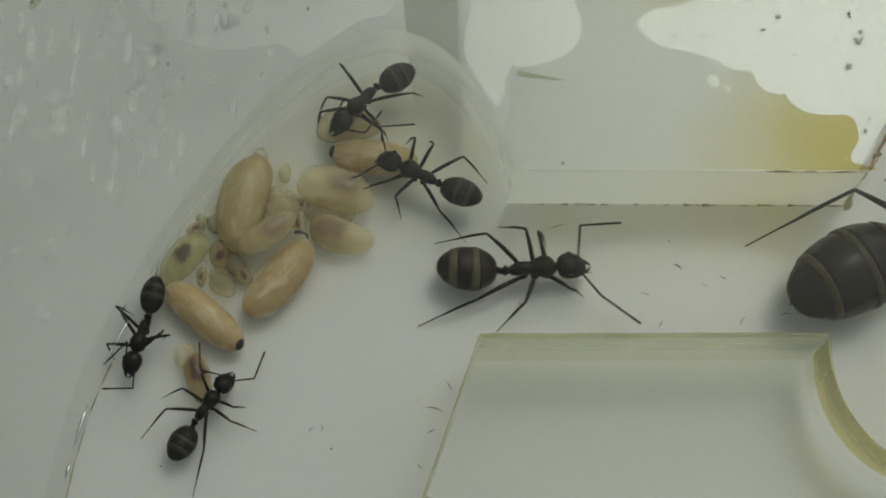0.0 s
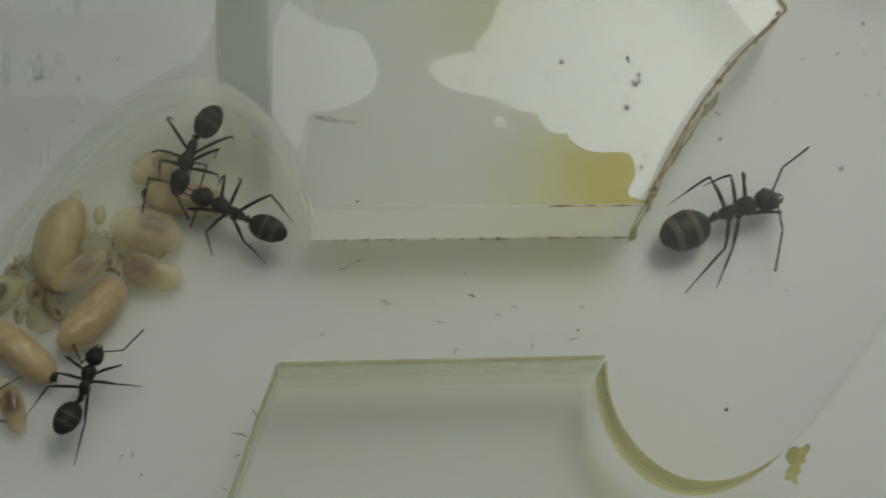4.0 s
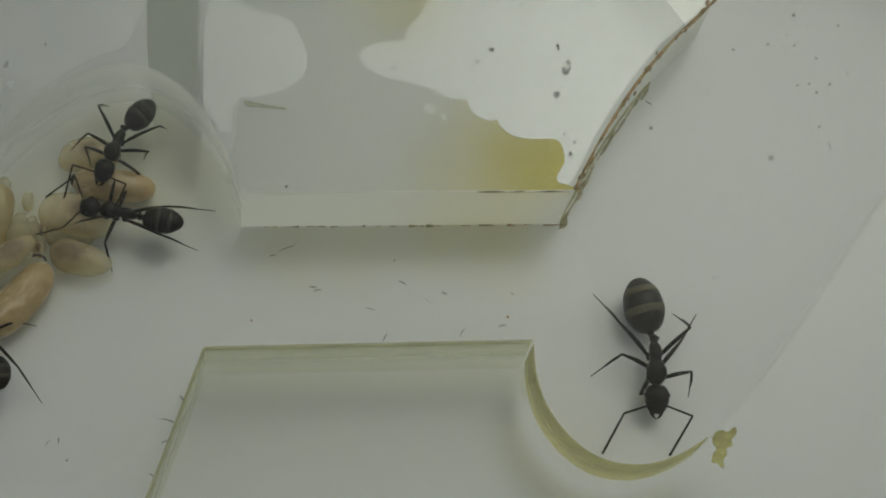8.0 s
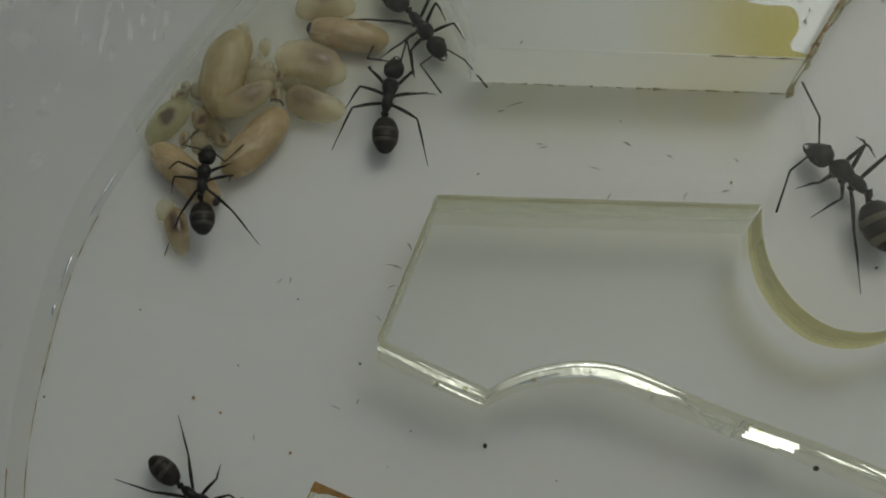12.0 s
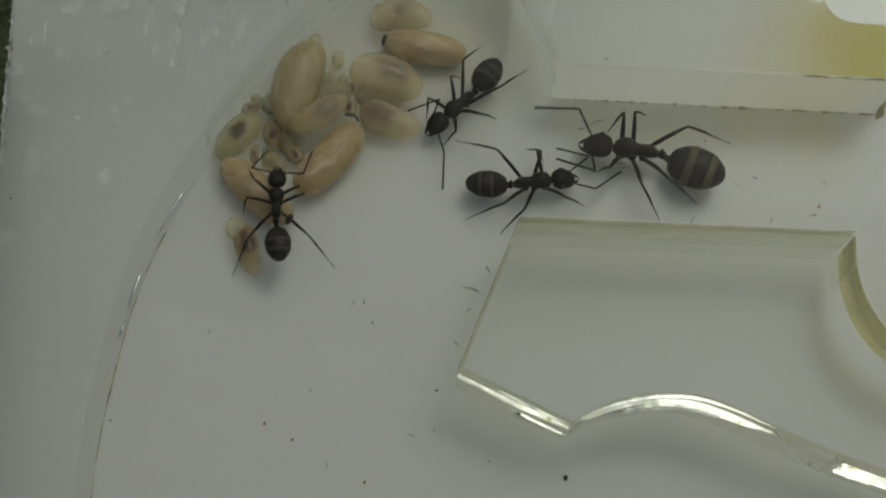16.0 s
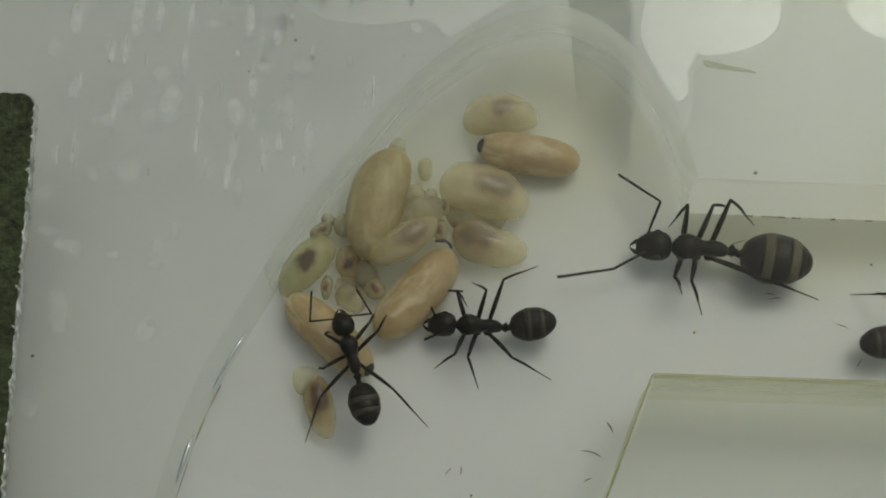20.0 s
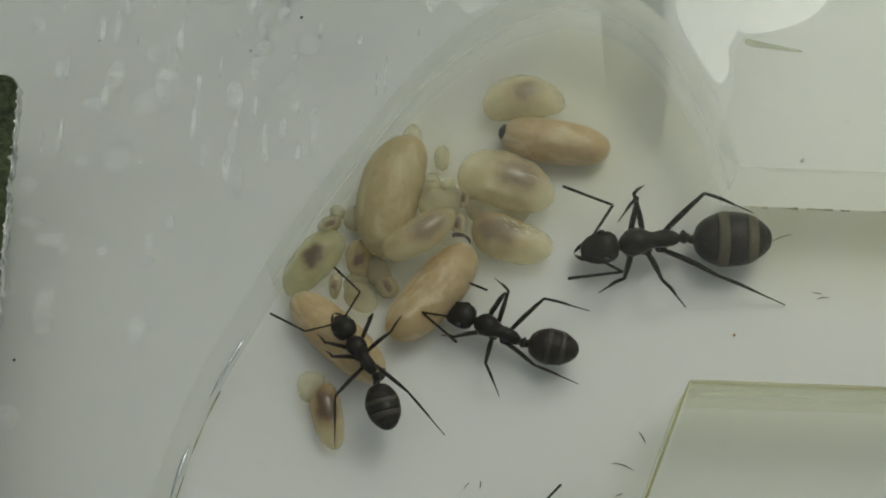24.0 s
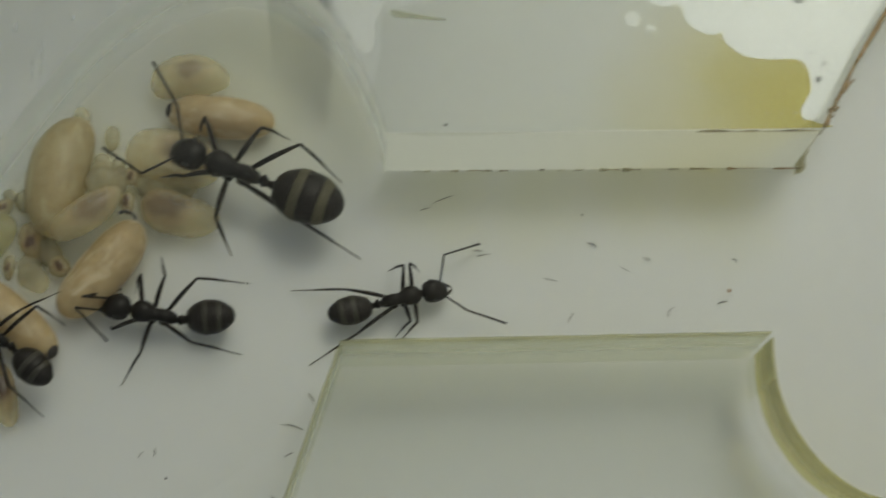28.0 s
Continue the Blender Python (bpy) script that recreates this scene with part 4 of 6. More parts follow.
for x, y, r in ((34.9, 14.3, 0.12), (33.0, 12.2, 0.1), (36.0, 11.2, 0.09), (36.6, 9.4, 0.1), (35.3, 9.4, 0.08), (35.7, 8.8, 0.09), (34.5, 9.3, 0.06), (30.7, 11.8, 0.08), (34.3, 12.9, 0.06), (24.9, 6.3, 0.12),
                (35.5, 6.4, 0.08), (32.2, 4.3, 0.16), (28.6, 8.8, 0.06), (37.8, 13.6, 0.08), (22.0, -7.0, 0.05), (5.0, -23.5, 0.05), (13.0, -29.0, 0.06), (-3.0, -21.0, 0.05)):
    speck(x, y, 0.02, r * 1.3, M_SMUDGE, "faint brownish smudge on the floor")
for x, y, r in ((0.5, -5.8, 0.09), (-14.9, -19.5, 0.12), (-13.4, -20.3, 0.1), (15.2, -5.8, 0.10), (-9.5, -22.4, 0.12)):
    speck(x, y, 0.02, r * 0.8, M_RUST_DARK, "tiny brownish speck of dirt on the floor")
for x, y, r in ((18.5, 9.3, 0.13), (18.52, 9.08, 0.1), (15.3, 6.79, 0.07), (8.88, 7.8, 0.07), (10.48, 7.82, 0.07), (10.2, 7.8, 0.06), (2.5, 0.3, 0.09), (8.7, 7.8, 0.06), (23.6, 9.4, 0.07), (4.4, 2.1, 0.06), (-3.1, 14.5, 0.2), (15.1, 6.8, 0.05),
                (-18.2, 5.8, 0.09), (-20.2, 4.2, 0.08), (-26.5, 4.4, 0.06), (-10.9, 9.2, 0.1), (-25.5, 9.4, 0.14), (-28.4, -9.3, 0.08)):
    speck(x, y, TOP + 0.11, r * 0.8, label="tiny dark speck on the acrylic sheet")

for x, y, r in ((14.56, 9.0, 0.17), (19.02, 8.15, 0.2), (18.84, 7.58, 0.22), (19.1, 7.75, 0.12), (18.7, 7.75, 0.12), (13.69, 8.2, 0.13), (18.13, 6.04, 0.2), (17.67, 7.66, 0.1), (18.43, 3.5, 0.1), (18.98, 2.98, 0.12), (18.66, 2.2, 0.17), (18.7, 2.35, 0.1), (22.6, 8.4, 0.1), (20.9, 10.8, 0.12), (16.6, 12.0, 0.1)):
    speck(x, y, TOP + 0.11, r, M_SMUDGE, "faint grey smudge on the acrylic sheet")


bristle_rng = random.Random(8)


def bristle(x0, y0, x1, y1, curve, z=0.02):
    pts = []
    for i in range(7):
        u = i / 6
        pts.append((x0 + (x1 - x0) * u - (y1 - y0) * curve * math.sin(math.pi * u), y0 + (y1 - y0) * u + (x1 - x0) * curve * math.sin(math.pi * u)))
    ob = part("bristle", bead(pts, z + 0.04, 0.024, 5, 0.0, True), M_HAIR)
    return tagged(ob, "short dark bristle lying on the floor", "bristle", "loose bristles")


for x0, y0, x1, y1, c in ((2.1, -1.6, 3.1, -1.2, 0.2), (4.0, -4.1, 4.6, -4.0, 0.1), (6.9, -5.1, 7.6, -5.3, 0.15), (8.9, -3.5, 9.4, -3.8, 0.2), (10.4, -4.6, 10.8, -4.9, 0.1), (11.4, -4.2, 11.8, -4.4, 0.2),
                          (12.4, -7.0, 12.7, -6.5, 0.2), (7.9, -7.2, 8.2, -6.7, 0.2), (15.4, -4.3, 15.7, -4.5, 0.1), (-4.7, -11.5, -3.7, -11.75, 0.25), (-3.5, -10.1, -3.2, -10.6, 0.1),
                          (-4.5, -12.9, -4.1, -12.7, 0.15), (-5.1, -14.5, -4.8, -14.8, 0.2), (-10.0, -12.4, -10.0, -12.8, 0.1), (-7.4, -19.7, -6.9, -19.9, 0.3), (-6.0, -19.6, -5.9, -19.3, 0.2), (-11.5, -21.4, -11.5, -21.8, 0.1),
                          (3.8, -3.8, 4.3, -3.85, 0.1), (-2.0, 6.7, -1.4, 6.4, 0.25), (-10.7, -12.9, -10.4, -12.5, 0.1), (1.5, -1.9, 2.0, -1.8, 0.1), (27.5, -3.5, 28.0, -3.6, 0.2), (37.7, 10.4, 38.0, 9.9, 0.1), (35.9, 5.4, 36.0, 4.8, 0.1), (24.7, 8.2, 25.1, 7.9, 0.1), (34.8, 12.3, 34.6, 12.0, 0.1), (14.6, -6.4, 15.1, -6.3, 0.2)):
    bristle(x0, y0, x1, y1, c * bristle_rng.uniform(0.0, 0.9))

# ---------------------------------------------------------------- brood
def capsule(length, width, height, blunt=2.6, rings=18, segs=20, wobble=0.03, seed=0.0, bend=0.0, ring=0.0, taper=0.0):
    """A rounded body along x, blunter than an ellipsoid, lying on z = 0."""
    bm = bmesh.new()
    rows = []
    for i in range(1, rings):
        u = -math.cos(math.pi * i / rings)
        r = (1 - abs(u) ** blunt) ** (1 / 2.1) * (1 + ring * math.cos(u * 17)) * (1 - taper * u)
        row = []
        for k in range(segs):
            a = 2 * math.pi * k / segs
            x, y, z = u * length / 2, math.cos(a) * r * width / 2, math.sin(a) * r * height / 2
            j = 1 + wobble * noise.noise((x * 0.9 + seed, y * 0.9, z * 0.9 + seed))
            row.append(bm.verts.new((x, y * j + bend * (u * u - 0.4), z * j + height / 2)))
        rows.append(row)
    for a, b in zip(rows, rows[1:]):
        for k in range(segs):
            bm.faces.new((a[k], a[(k + 1) % segs], b[(k + 1) % segs], b[k]))
    for row, u in ((rows[0], -1), (rows[-1], 1)):
        tip = bm.verts.new((u * length / 2, bend * 0.6, height / 2))
        for k in range(segs):
            bm.faces.new((row[k], row[(k + 1) % segs], tip))
    bmesh.ops.recalc_face_normals(bm, faces=bm.faces)
    return bm


def larva_skin(name, spot, reach, skin, clear, dark=0.93):
    """Translucent skin with the dark gut showing through at one place."""
    m = material(name, skin, 0.16, 0.14, 1800, 520, 0.12, dark=(skin[0] * 0.88, skin[1] * 0.80, skin[2] * 0.72), Specular_IOR_Level=0.14, Subsurface_Weight=0.9, Subsurface_Scale=0.0025, Coat_Weight=0.5, Coat_Roughness=0.06)
    nt = m.node_tree
    p = nt.nodes["Principled BSDF"]
    base = p.inputs["Base Color"].links[0].from_socket
    co, dist, rng, mix = (nt.nodes.new("ShaderNodeTexCoord"), nt.nodes.new("ShaderNodeVectorMath"), nt.nodes.new("ShaderNodeMapRange"),
                          nt.nodes.new("ShaderNodeMix"))
    mapn, wob, addv = nt.nodes.new("ShaderNodeMapping"), nt.nodes.new("ShaderNodeTexNoise"), nt.nodes.new("ShaderNodeVectorMath")
    wob.inputs["Scale"].default_value = 1500
    mapn.inputs["Scale"].default_value = (0.6, 1, 0.35)
    mix.data_type = "RGBA"
    dist.operation = "DISTANCE"
    dist.inputs[1].default_value = (spot[0] * MM * 0.6 + 0.0003, spot[1] * MM + 0.0003, spot[2] * MM * 0.35)
    rng.interpolation_type = "SMOOTHSTEP"
    addv.operation = "MULTIPLY_ADD"
    addv.inputs[1].default_value = (0.0006, 0.0006, 0)
    rng.inputs["From Min"].default_value, rng.inputs["From Max"].default_value = reach * 0.25 * MM, reach * MM
    rng.inputs["To Min"].default_value, rng.inputs["To Max"].default_value = dark, 0.0
    nt.links.new(co.outputs["Object"], wob.inputs["Vector"])
    nt.links.new(co.outputs["Object"], mapn.inputs["Vector"])
    nt.links.new(wob.outputs["Color"], addv.inputs[0])
    nt.links.new(mapn.outputs[0], addv.inputs[2])
    nt.links.new(addv.outputs[0], dist.inputs[0])
    nt.links.new(dist.outputs["Value"], rng.inputs[0])
    nt.links.new(rng.outputs[0], mix.inputs[0])
    nt.links.new(base, mix.inputs["A"])
    mix.inputs["B"].default_value = (0.062, 0.030, 0.026, 1)
    nt.links.new(mix.outputs["Result"], p.inputs["Base Color"])
    see_through(m, clear, (0.985, 0.97, 0.89))
    thick = nt.nodes.new("ShaderNodeMapRange")
    thick.inputs["To Min"].default_value, thick.inputs["To Max"].default_value = clear, 0.16
    nt.links.new(rng.outputs[0], thick.inputs[0])
    nt.links.new(thick.outputs[0], nt.nodes["Material Output"].inputs["Surface"].links[0].from_node.inputs[0])
    return m


M_WET = clear_sheet("wet_skin_highlight", (0.97, 0.96, 0.92), 0.4, 0.2)
M_YOUNG = larva_skin("young_larva_skin", (0.0, 0.0, 0.0), 0.01, (0.90, 0.80, 0.54), 0.78)


def cocoon(x0, y0, x1, y1, width, mat, label, tip=0, tilt=0.0, z=0.0, bend=0.0):
    """A silk cocoon between two ends; tip: -1 or 1 for the end that has the dark cap."""
    length, a = math.hypot(x1 - x0, y1 - y0), math.degrees(math.atan2(y1 - y0, x1 - x0))
    t = thing("cocoon", mm((x0 + x1) / 2, (y0 + y1) / 2, z, 0, tilt, a), label, "cocoon", "ant brood")
    part("silk", capsule(length, width, width * 0.9, 2.8, seed=x0, bend=bend), mat, t, smooth=True)
    if tip:
        bm = capsule(0.75, width * 0.42, width * 0.42, 2.0, 8, 12, 0.15, seed=y0)
        bmesh.ops.translate(bm, verts=bm.verts, vec=(tip * (length / 2 - 0.32), 0, width * 0.27))
        part("dark_cap", bm, M_TIP, t, "blackish cap at the cocoon's end", smooth=True)
    return t


def larva(x0, y0, x1, y1, width, skin, label, gut=None, z=0.0, bend=0.0, folds=0, name="larva"):
    """A soft grub between two ends; gut: how far along and across it the dark spot shows, and the spot's reach."""
    length, a = math.hypot(x1 - x0, y1 - y0), math.degrees(math.atan2(y1 - y0, x1 - x0))
    t = thing(name, mm((x0 + x1) / 2, (y0 + y1) / 2, z, 0, 0, a), label, "larva", "ant brood")
    mat = larva_skin(name + "_skin", (gut[0] * length, gut[1] * width, width * 0.85), gut[2] * 1.1, skin, 0.73, 0.74 if folds else 0.93) if gut else M_YOUNG
    part("body", capsule(length, width, width * 0.82, 2.3, wobble=0.10 if gut else 0.32, seed=y1, bend=bend, ring=0.018, taper=0.12 if gut else 0.05), mat, t, smooth=True)
    # thin glossy beads stand in for the highlights along the skin folds
    for k in range(2 if folds else 0):
        line = []
        for n in range(4 * folds + 1):
            u = n / (4 * folds)
            across = width * ((0.10 if k else 0.24) + 0.03 * math.sin(u * folds * 4.1 + k * 2) + 0.012 * math.sin(u * 31))
            line.append(((u * 0.62 - 0.34 + 0.1 * k) * length, across))
        bm = bead(line, width * (0.80 if k else 0.765), 0.022, 6, 0.0, True)
        part("fold", bm, M_WET, t, "raised bead added for the highlight along a skin fold", smooth=True)
    return t


CREAM, GREENISH, AMBER = (0.86, 0.73, 0.47), (0.71, 0.69, 0.40), (0.79, 0.62, 0.36)
cocoon(-13.7, 2.2, -14.7, -3.3, 2.65, M_COCOON_PALE, "large olive-tan silk cocoon lying against the chamber wall", bend=0.35)
cocoon(-10.7, -2.7, -13.9, -6.8, 2.2, M_COCOON, "tan silk cocoon with a wrinkled surface", bend=-0.1)
cocoon(-9.7, 2.6, -4.9, 2.0, 1.95, M_COCOON, "tan silk cocoon with a black end", tip=-1)
cocoon(-18.1, -5.1, -14.2, -8.5, 1.95, M_COCOON, "tan silk cocoon under a worker ant", tip=1)
larva(-10.5, 4.0, -6.9, 4.35, 2.0, CREAM, "translucent greenish larva with a dark gut spot", (0.02, 0.1, 0.75), bend=-0.3, folds=3)
larva(-11.4, 0.85, -7.25, -0.35, 2.55, CREAM, "plump translucent larva with a dark gut spot", (0.10, 0.08, 0.95), bend=-0.15, folds=4)
larva(-11.1, -0.75, -8.3, -0.95, 1.5, CREAM, "pale soft larva tucked between two larger ones", bend=0.1)
larva(-10.75, -1.65, -7.3, -2.75, 2.0, CREAM, "translucent larva with shiny folds", (-0.18, 0.0, 1.0), bend=0.15, folds=7)
larva(-14.35, -3.6, -11.45, -1.5, 1.5, CREAM, "translucent larva lying on the cocoons", (0.10, 0.0, 0.9), z=1.5, bend=0.08, folds=6)
larva(-16.4, -2.15, -18.45, -5.0, 1.75, GREENISH, "greenish translucent larva with a dark gut spot", (-0.03, 0.0, 0.7), bend=0.15)
larva(-16.75, -8.7, -16.0, -11.5, 1.35, AMBER, "yellowish translucent larva with a brown gut spot", (-0.15, 0.0, 0.75), bend=0.1)
larva(-17.75, -8.85, -16.55, -8.8, 1.35, CREAM, "pale round larva beside a cocoon", bend=0.05)
larva(-13.1, -0.9, -11.45, -1.2, 1.35, CREAM, "pale lumpy larva on the brood pile", z=1.0, bend=0.1)
for x0, y0, x1, y1, w, z, g in ((-11.17, -0.2, -11.12, -1.0, 0.6, 0.9, 0.3), (-11.32, -1.2, -11.27, -2.3, 0.75, 0.8, 0.34), (-17.3, -2.05, -16.4, -1.35, 0.75, 0, 0.3), (-15.6, -2.4, -15.35, -4.15, 1.15, 0, 0.45),
                                (-15.0, -3.85, -14.4, -4.15, 0.55, 0.3, 0.25), (-14.6, -4.2, -13.8, -4.8, 1.0, 0.2, 0.36), (-16.42, -3.8, -16.48, -5.0, 0.55, 0, 0.3)):
    larva(x0, y0, x1, y1, w, AMBER if g > 0.4 else CREAM, "small pale larva with a tiny dark spot", (0.05, 0.0, g), z=z, bend=0.05, name="small_larva")
for x0, y0, x1, y1, w, z in ((-13.9, 2.5, -13.1, 2.3, 0.9, 0.2), (-12.14, 2.15, -12.15, 0.95, 0.75, 0), (-12.65, 0.75, -12.4, -0.15, 0.85, 0.2), (-12.15, 0.2, -11.5, 0.2, 0.7, 0.2), (-16.85, -0.9, -16.3, -1.3, 0.55, 0),
                             (-16.3, -1.5, -15.4, -1.4, 1.0, 0), (-16.1, -4.4, -15.0, -4.35, 0.95, 0), (-12.0, -0.2, -11.2, -0.5, 0.8, 0.5), (-15.9, -4.5, -14.7, -5.5, 1.15, 0.1), (-15.0, -3.1, -14.3, -4.5, 1.0, 0.1), (-12.9, 0.1, -12.2, -0.8, 1.0, 0.6), (-12.4, -0.6, -11.3, -1.3, 1.05, 1.1)):
    larva(x0, y0, x1, y1, w, CREAM, "tiny clear young larva", z=z, name="young_larva")
gap = thing("cocoon_shred", mm(-11.2, -2.75, 1.9, 0, 0, -20), "small black crescent of chewed cocoon silk", "shred")
part("crescent", bead([(0.42 * math.cos(a), 0.3 * math.sin(a)) for a in (0.3, 0.8, 1.3, 1.8, 2.3, 2.8)], 0.05, 0.07, 6), M_TIP, gap)

# ---------------------------------------------------------------- ants
M_ANT = material("black_chitin", (0.013, 0.011, 0.009), 0.34, 0.4, 5000, 900, 0.6, Specular_IOR_Level=0.2)
M_GASTER = material("downy_black_chitin", (0.016, 0.013, 0.010), 0.36, 0.4, 7000, 1200, 0.7, Specular_IOR_Level=0.24)
M_LEG = material("leg_chitin", (0.016, 0.013, 0.010), 0.4, 0.4, 5000, 1500, 0.3, Specular_IOR_Level=0.18)
M_BAND = material("pale_gaster_band", (0.085, 0.074, 0.038), 0.55, 0.3, 6000, 1200, 0.5)
M_BAND_DIM = material("dim_gaster_band", (0.034, 0.029, 0.019), 0.5, 0.3, 6000, 1200, 0.5)
M_QUEEN = material("brown_black_chitin", (0.010, 0.008, 0.006), 0.22, 0.5, 3000, 500, 0.2, Specular_IOR_Level=0.12)
M_QUEEN_BAND = material("brown_gaster_band", (0.050, 0.041, 0.019), 0.4, 0.4, 3000, 700, 0.4, Specular_IOR_Level=0.15)
M_EYE = material("ant_eye", (0.008, 0.008, 0.008), 0.2, 0.2, 9000, 1500, 0.3)


def loft(stations, segs=16, squash=0.9, cap=True):
    """A round body along x through stations (x, y, z, radius across, radius up)."""
    bm = bmesh.new()
    rows = []
    for x, y, z, ry, rz in stations:
        rows.append([bm.verts.new((x, y + ry * math.cos(2 * math.pi * k / segs), z + rz * math.sin(2 * math.pi * k / segs))) for k in range(segs)])
    for a, b in zip(rows, rows[1:]):
        for k in range(segs):
            bm.faces.new((a[k], a[(k + 1) % segs], b[(k + 1) % segs], b[k]))
    if cap:
        bm.faces.new(rows[0]), bm.faces.new(rows[-1][::-1])
    bmesh.ops.recalc_face_normals(bm, faces=bm.faces)
    return bm


def blob(cx, cy, cz, lx, ly, lz, power=2.0, segs=16, rings=12):
    """A rounded lump about a centre; a power over two makes it blunter."""
    st = []
    for i in range(rings + 1):
        u = -math.cos(math.pi * i / rings)
        r = max((1 - abs(u) ** power) ** 0.5, 0.02)
        st.append((cx + u * lx, cy, cz, ly * r, lz * r))
    return loft(st, segs)


def limb(length, r0, r1, sag=0.0, swell=0.25, steps=8, segs=8):
    """A tapering limb from the origin along x, with a slight swelling and sag."""
    st = []
    for i in range(steps + 1):
        u = i / steps
        r = (r0 + (r1 - r0) * u) * (1 + swell * math.sin(math.pi * u))
        st.append((u * length, 0, sag * math.sin(math.pi * u), r, r))
    return loft(st, segs)


LEGS = {"L1": (0.60, 0.10, 1.36, 0.46), "L2": (0.40, 0.09, 1.45, 0.45), "L3": (0.20, 0.08, 1.98, 0.44)}
REST = {"L1": (1.2, 0.75), "L2": (0.35, 1.2), "L3": (-0.8, 1.1), "aL": (1.95, 0.55)}


def build_ant(label, d, e, glen, gwid, band, reach=1.0, name="ant", bands=2, seam=0.09, seams=(0.36, 0.64, 0.84), shell=None):
    """An ant with its waist at the origin, facing x. d: from the waist to the head's centre; e: to the gaster's; all in millimetres."""
    ant = thing(name, mm(0, 0), label, "ant", "ants of the colony")
    zt, zh, zg = 0.46 * d, 0.44 * d, 0.50 * d
    hump = ((-0.05, -0.04, 0.045, 0.05), (-0.01, -0.02, 0.08, 0.085), (0.06, 0.01, 0.108, 0.12), (0.15, 0.03, 0.118, 0.14), (0.24, 0.03, 0.115, 0.13), (0.30, 0.02, 0.108, 0.115), (0.34, 0.025, 0.118, 0.12),
            (0.39, 0.035, 0.142, 0.135), (0.45, 0.05, 0.168, 0.155), (0.52, 0.055, 0.185, 0.17), (0.59, 0.045, 0.187, 0.172), (0.66, 0.02, 0.165, 0.15), (0.72, -0.01, 0.115, 0.105), (0.76, -0.02, 0.06, 0.06), (0.80, -0.02, 0.045, 0.045))
    part("thorax", loft([(x * d, 0, zt + z * d, wy * d, wz * d) for x, z, wy, wz in hump]), M_ANT, ant, smooth=True)
    part("petiole", loft([(-0.19 * d, 0, zt - 0.05 * d, 0.04 * d, 0.04 * d), (-0.14 * d, 0, zt - 0.03 * d, 0.065 * d, 0.07 * d), (-0.10 * d, 0, zt, 0.095 * d, 0.14 * d),
                          (-0.06 * d, 0, zt - 0.02 * d, 0.065 * d, 0.08 * d), (-0.01 * d, 0, zt - 0.04 * d, 0.035 * d, 0.04 * d)], 12), M_ANT, ant, smooth=True)
    head = part("head", loft([(0.76 * d, 0, zh, 0.06 * d, 0.05 * d), (0.79 * d, 0, zh, 0.15 * d, 0.11 * d), (0.86 * d, 0, zh, 0.205 * d, 0.16 * d), (0.96 * d, 0, zh, 0.225 * d, 0.175 * d),
                              (1.06 * d, 0, zh - 0.02 * d, 0.215 * d, 0.16 * d), (1.15 * d, 0, zh - 0.05 * d, 0.185 * d, 0.12 * d), (1.22 * d, 0, zh - 0.08 * d, 0.135 * d, 0.07 * d),
                              (1.26 * d, 0, zh - 0.09 * d, 0.06 * d, 0.03 * d)]), M_ANT, ant, smooth=True)
    for s in (1, -1):
        part("eye", blob(0.97 * d, s * 0.185 * d, zh + 0.075 * d, 0.055 * d, 0.035 * d, 0.045 * d, 2, 10, 8), M_EYE, head, smooth=True)
        jaw = loft([(1.17 * d, s * 0.09 * d, zh - 0.09 * d, 0.035 * d, 0.03 * d), (1.26 * d, s * 0.085 * d, zh - 0.11 * d, 0.035 * d, 0.025 * d),
                    (1.33 * d, s * 0.035 * d, zh - 0.12 * d, 0.022 * d, 0.018 * d), (1.35 * d, s * 0.005 * d, zh - 0.12 * d, 0.008 * d, 0.008 * d)], 8)
        part("mandible", jaw, M_LEG, head, smooth=True)
    # gaster: overlapping plates with pale seams, about the waist
    near, far = e - glen / 2, e + glen / 2

    def girth(x):
        u = min(max((x - near) / glen, 0.0), 1.0)
        return max(math.sin(math.pi * u ** 0.92) ** (0.44 if u < 0.5 else 0.46), 0.03)

    cuts = [near, *(near + glen * q for q in seams), far]
    gaster = None
    for i in range(4):
        a, b = cuts[i], cuts[i + 1]
        st = []
        for k in range(8):
            x = a + (b - a) * k / 7
            g = girth(x) * (1.0 + 0.03 * (k / 7))
            st.append((-x, 0, zg - 0.10 * d * (1 - (x - near) / glen), gwid / 2 * g, gwid * 0.44 * g))
        ob = part("gaster" if i == 0 else "tergite", loft(st, 20), shell or M_GASTER, gaster or ant, smooth=True)
        gaster = gaster or ob
        if 0 < i <= bands:
            st = []
            for k in range(4):
                x = a + glen * (0.002 + seam * k / 3)
                g = girth(x) * 1.045
                st.append((-x, 0, zg - 0.10 * d * (1 - (x - near) / glen), gwid / 2 * g, gwid * 0.44 * g))
            part("pale_band", loft(st, 20), band, gaster, "pale brownish band round the gaster", smooth=True)
    part("stalk", loft([(-near - 0.05 * glen, 0, zg - 0.1 * d, 0.08 * d, 0.08 * d), (-0.14 * d, 0, zt - 0.05 * d, 0.04 * d, 0.04 * d)], 10), M_ANT, gaster, smooth=True)
    joints = {"gaster": gaster, "d": d, "e": e, "ant": ant, "zt": zt, "zh": zh, "reach": reach}
    for key, (hx, hy, total, split) in LEGS.items():
        for side, s in (("L", 1), ("R", -1)):
            k = side + key[1]
            total_k = total * d * reach
            lf, ls = total_k * split, total_k * (1 - split)
            w = 0.037 * d
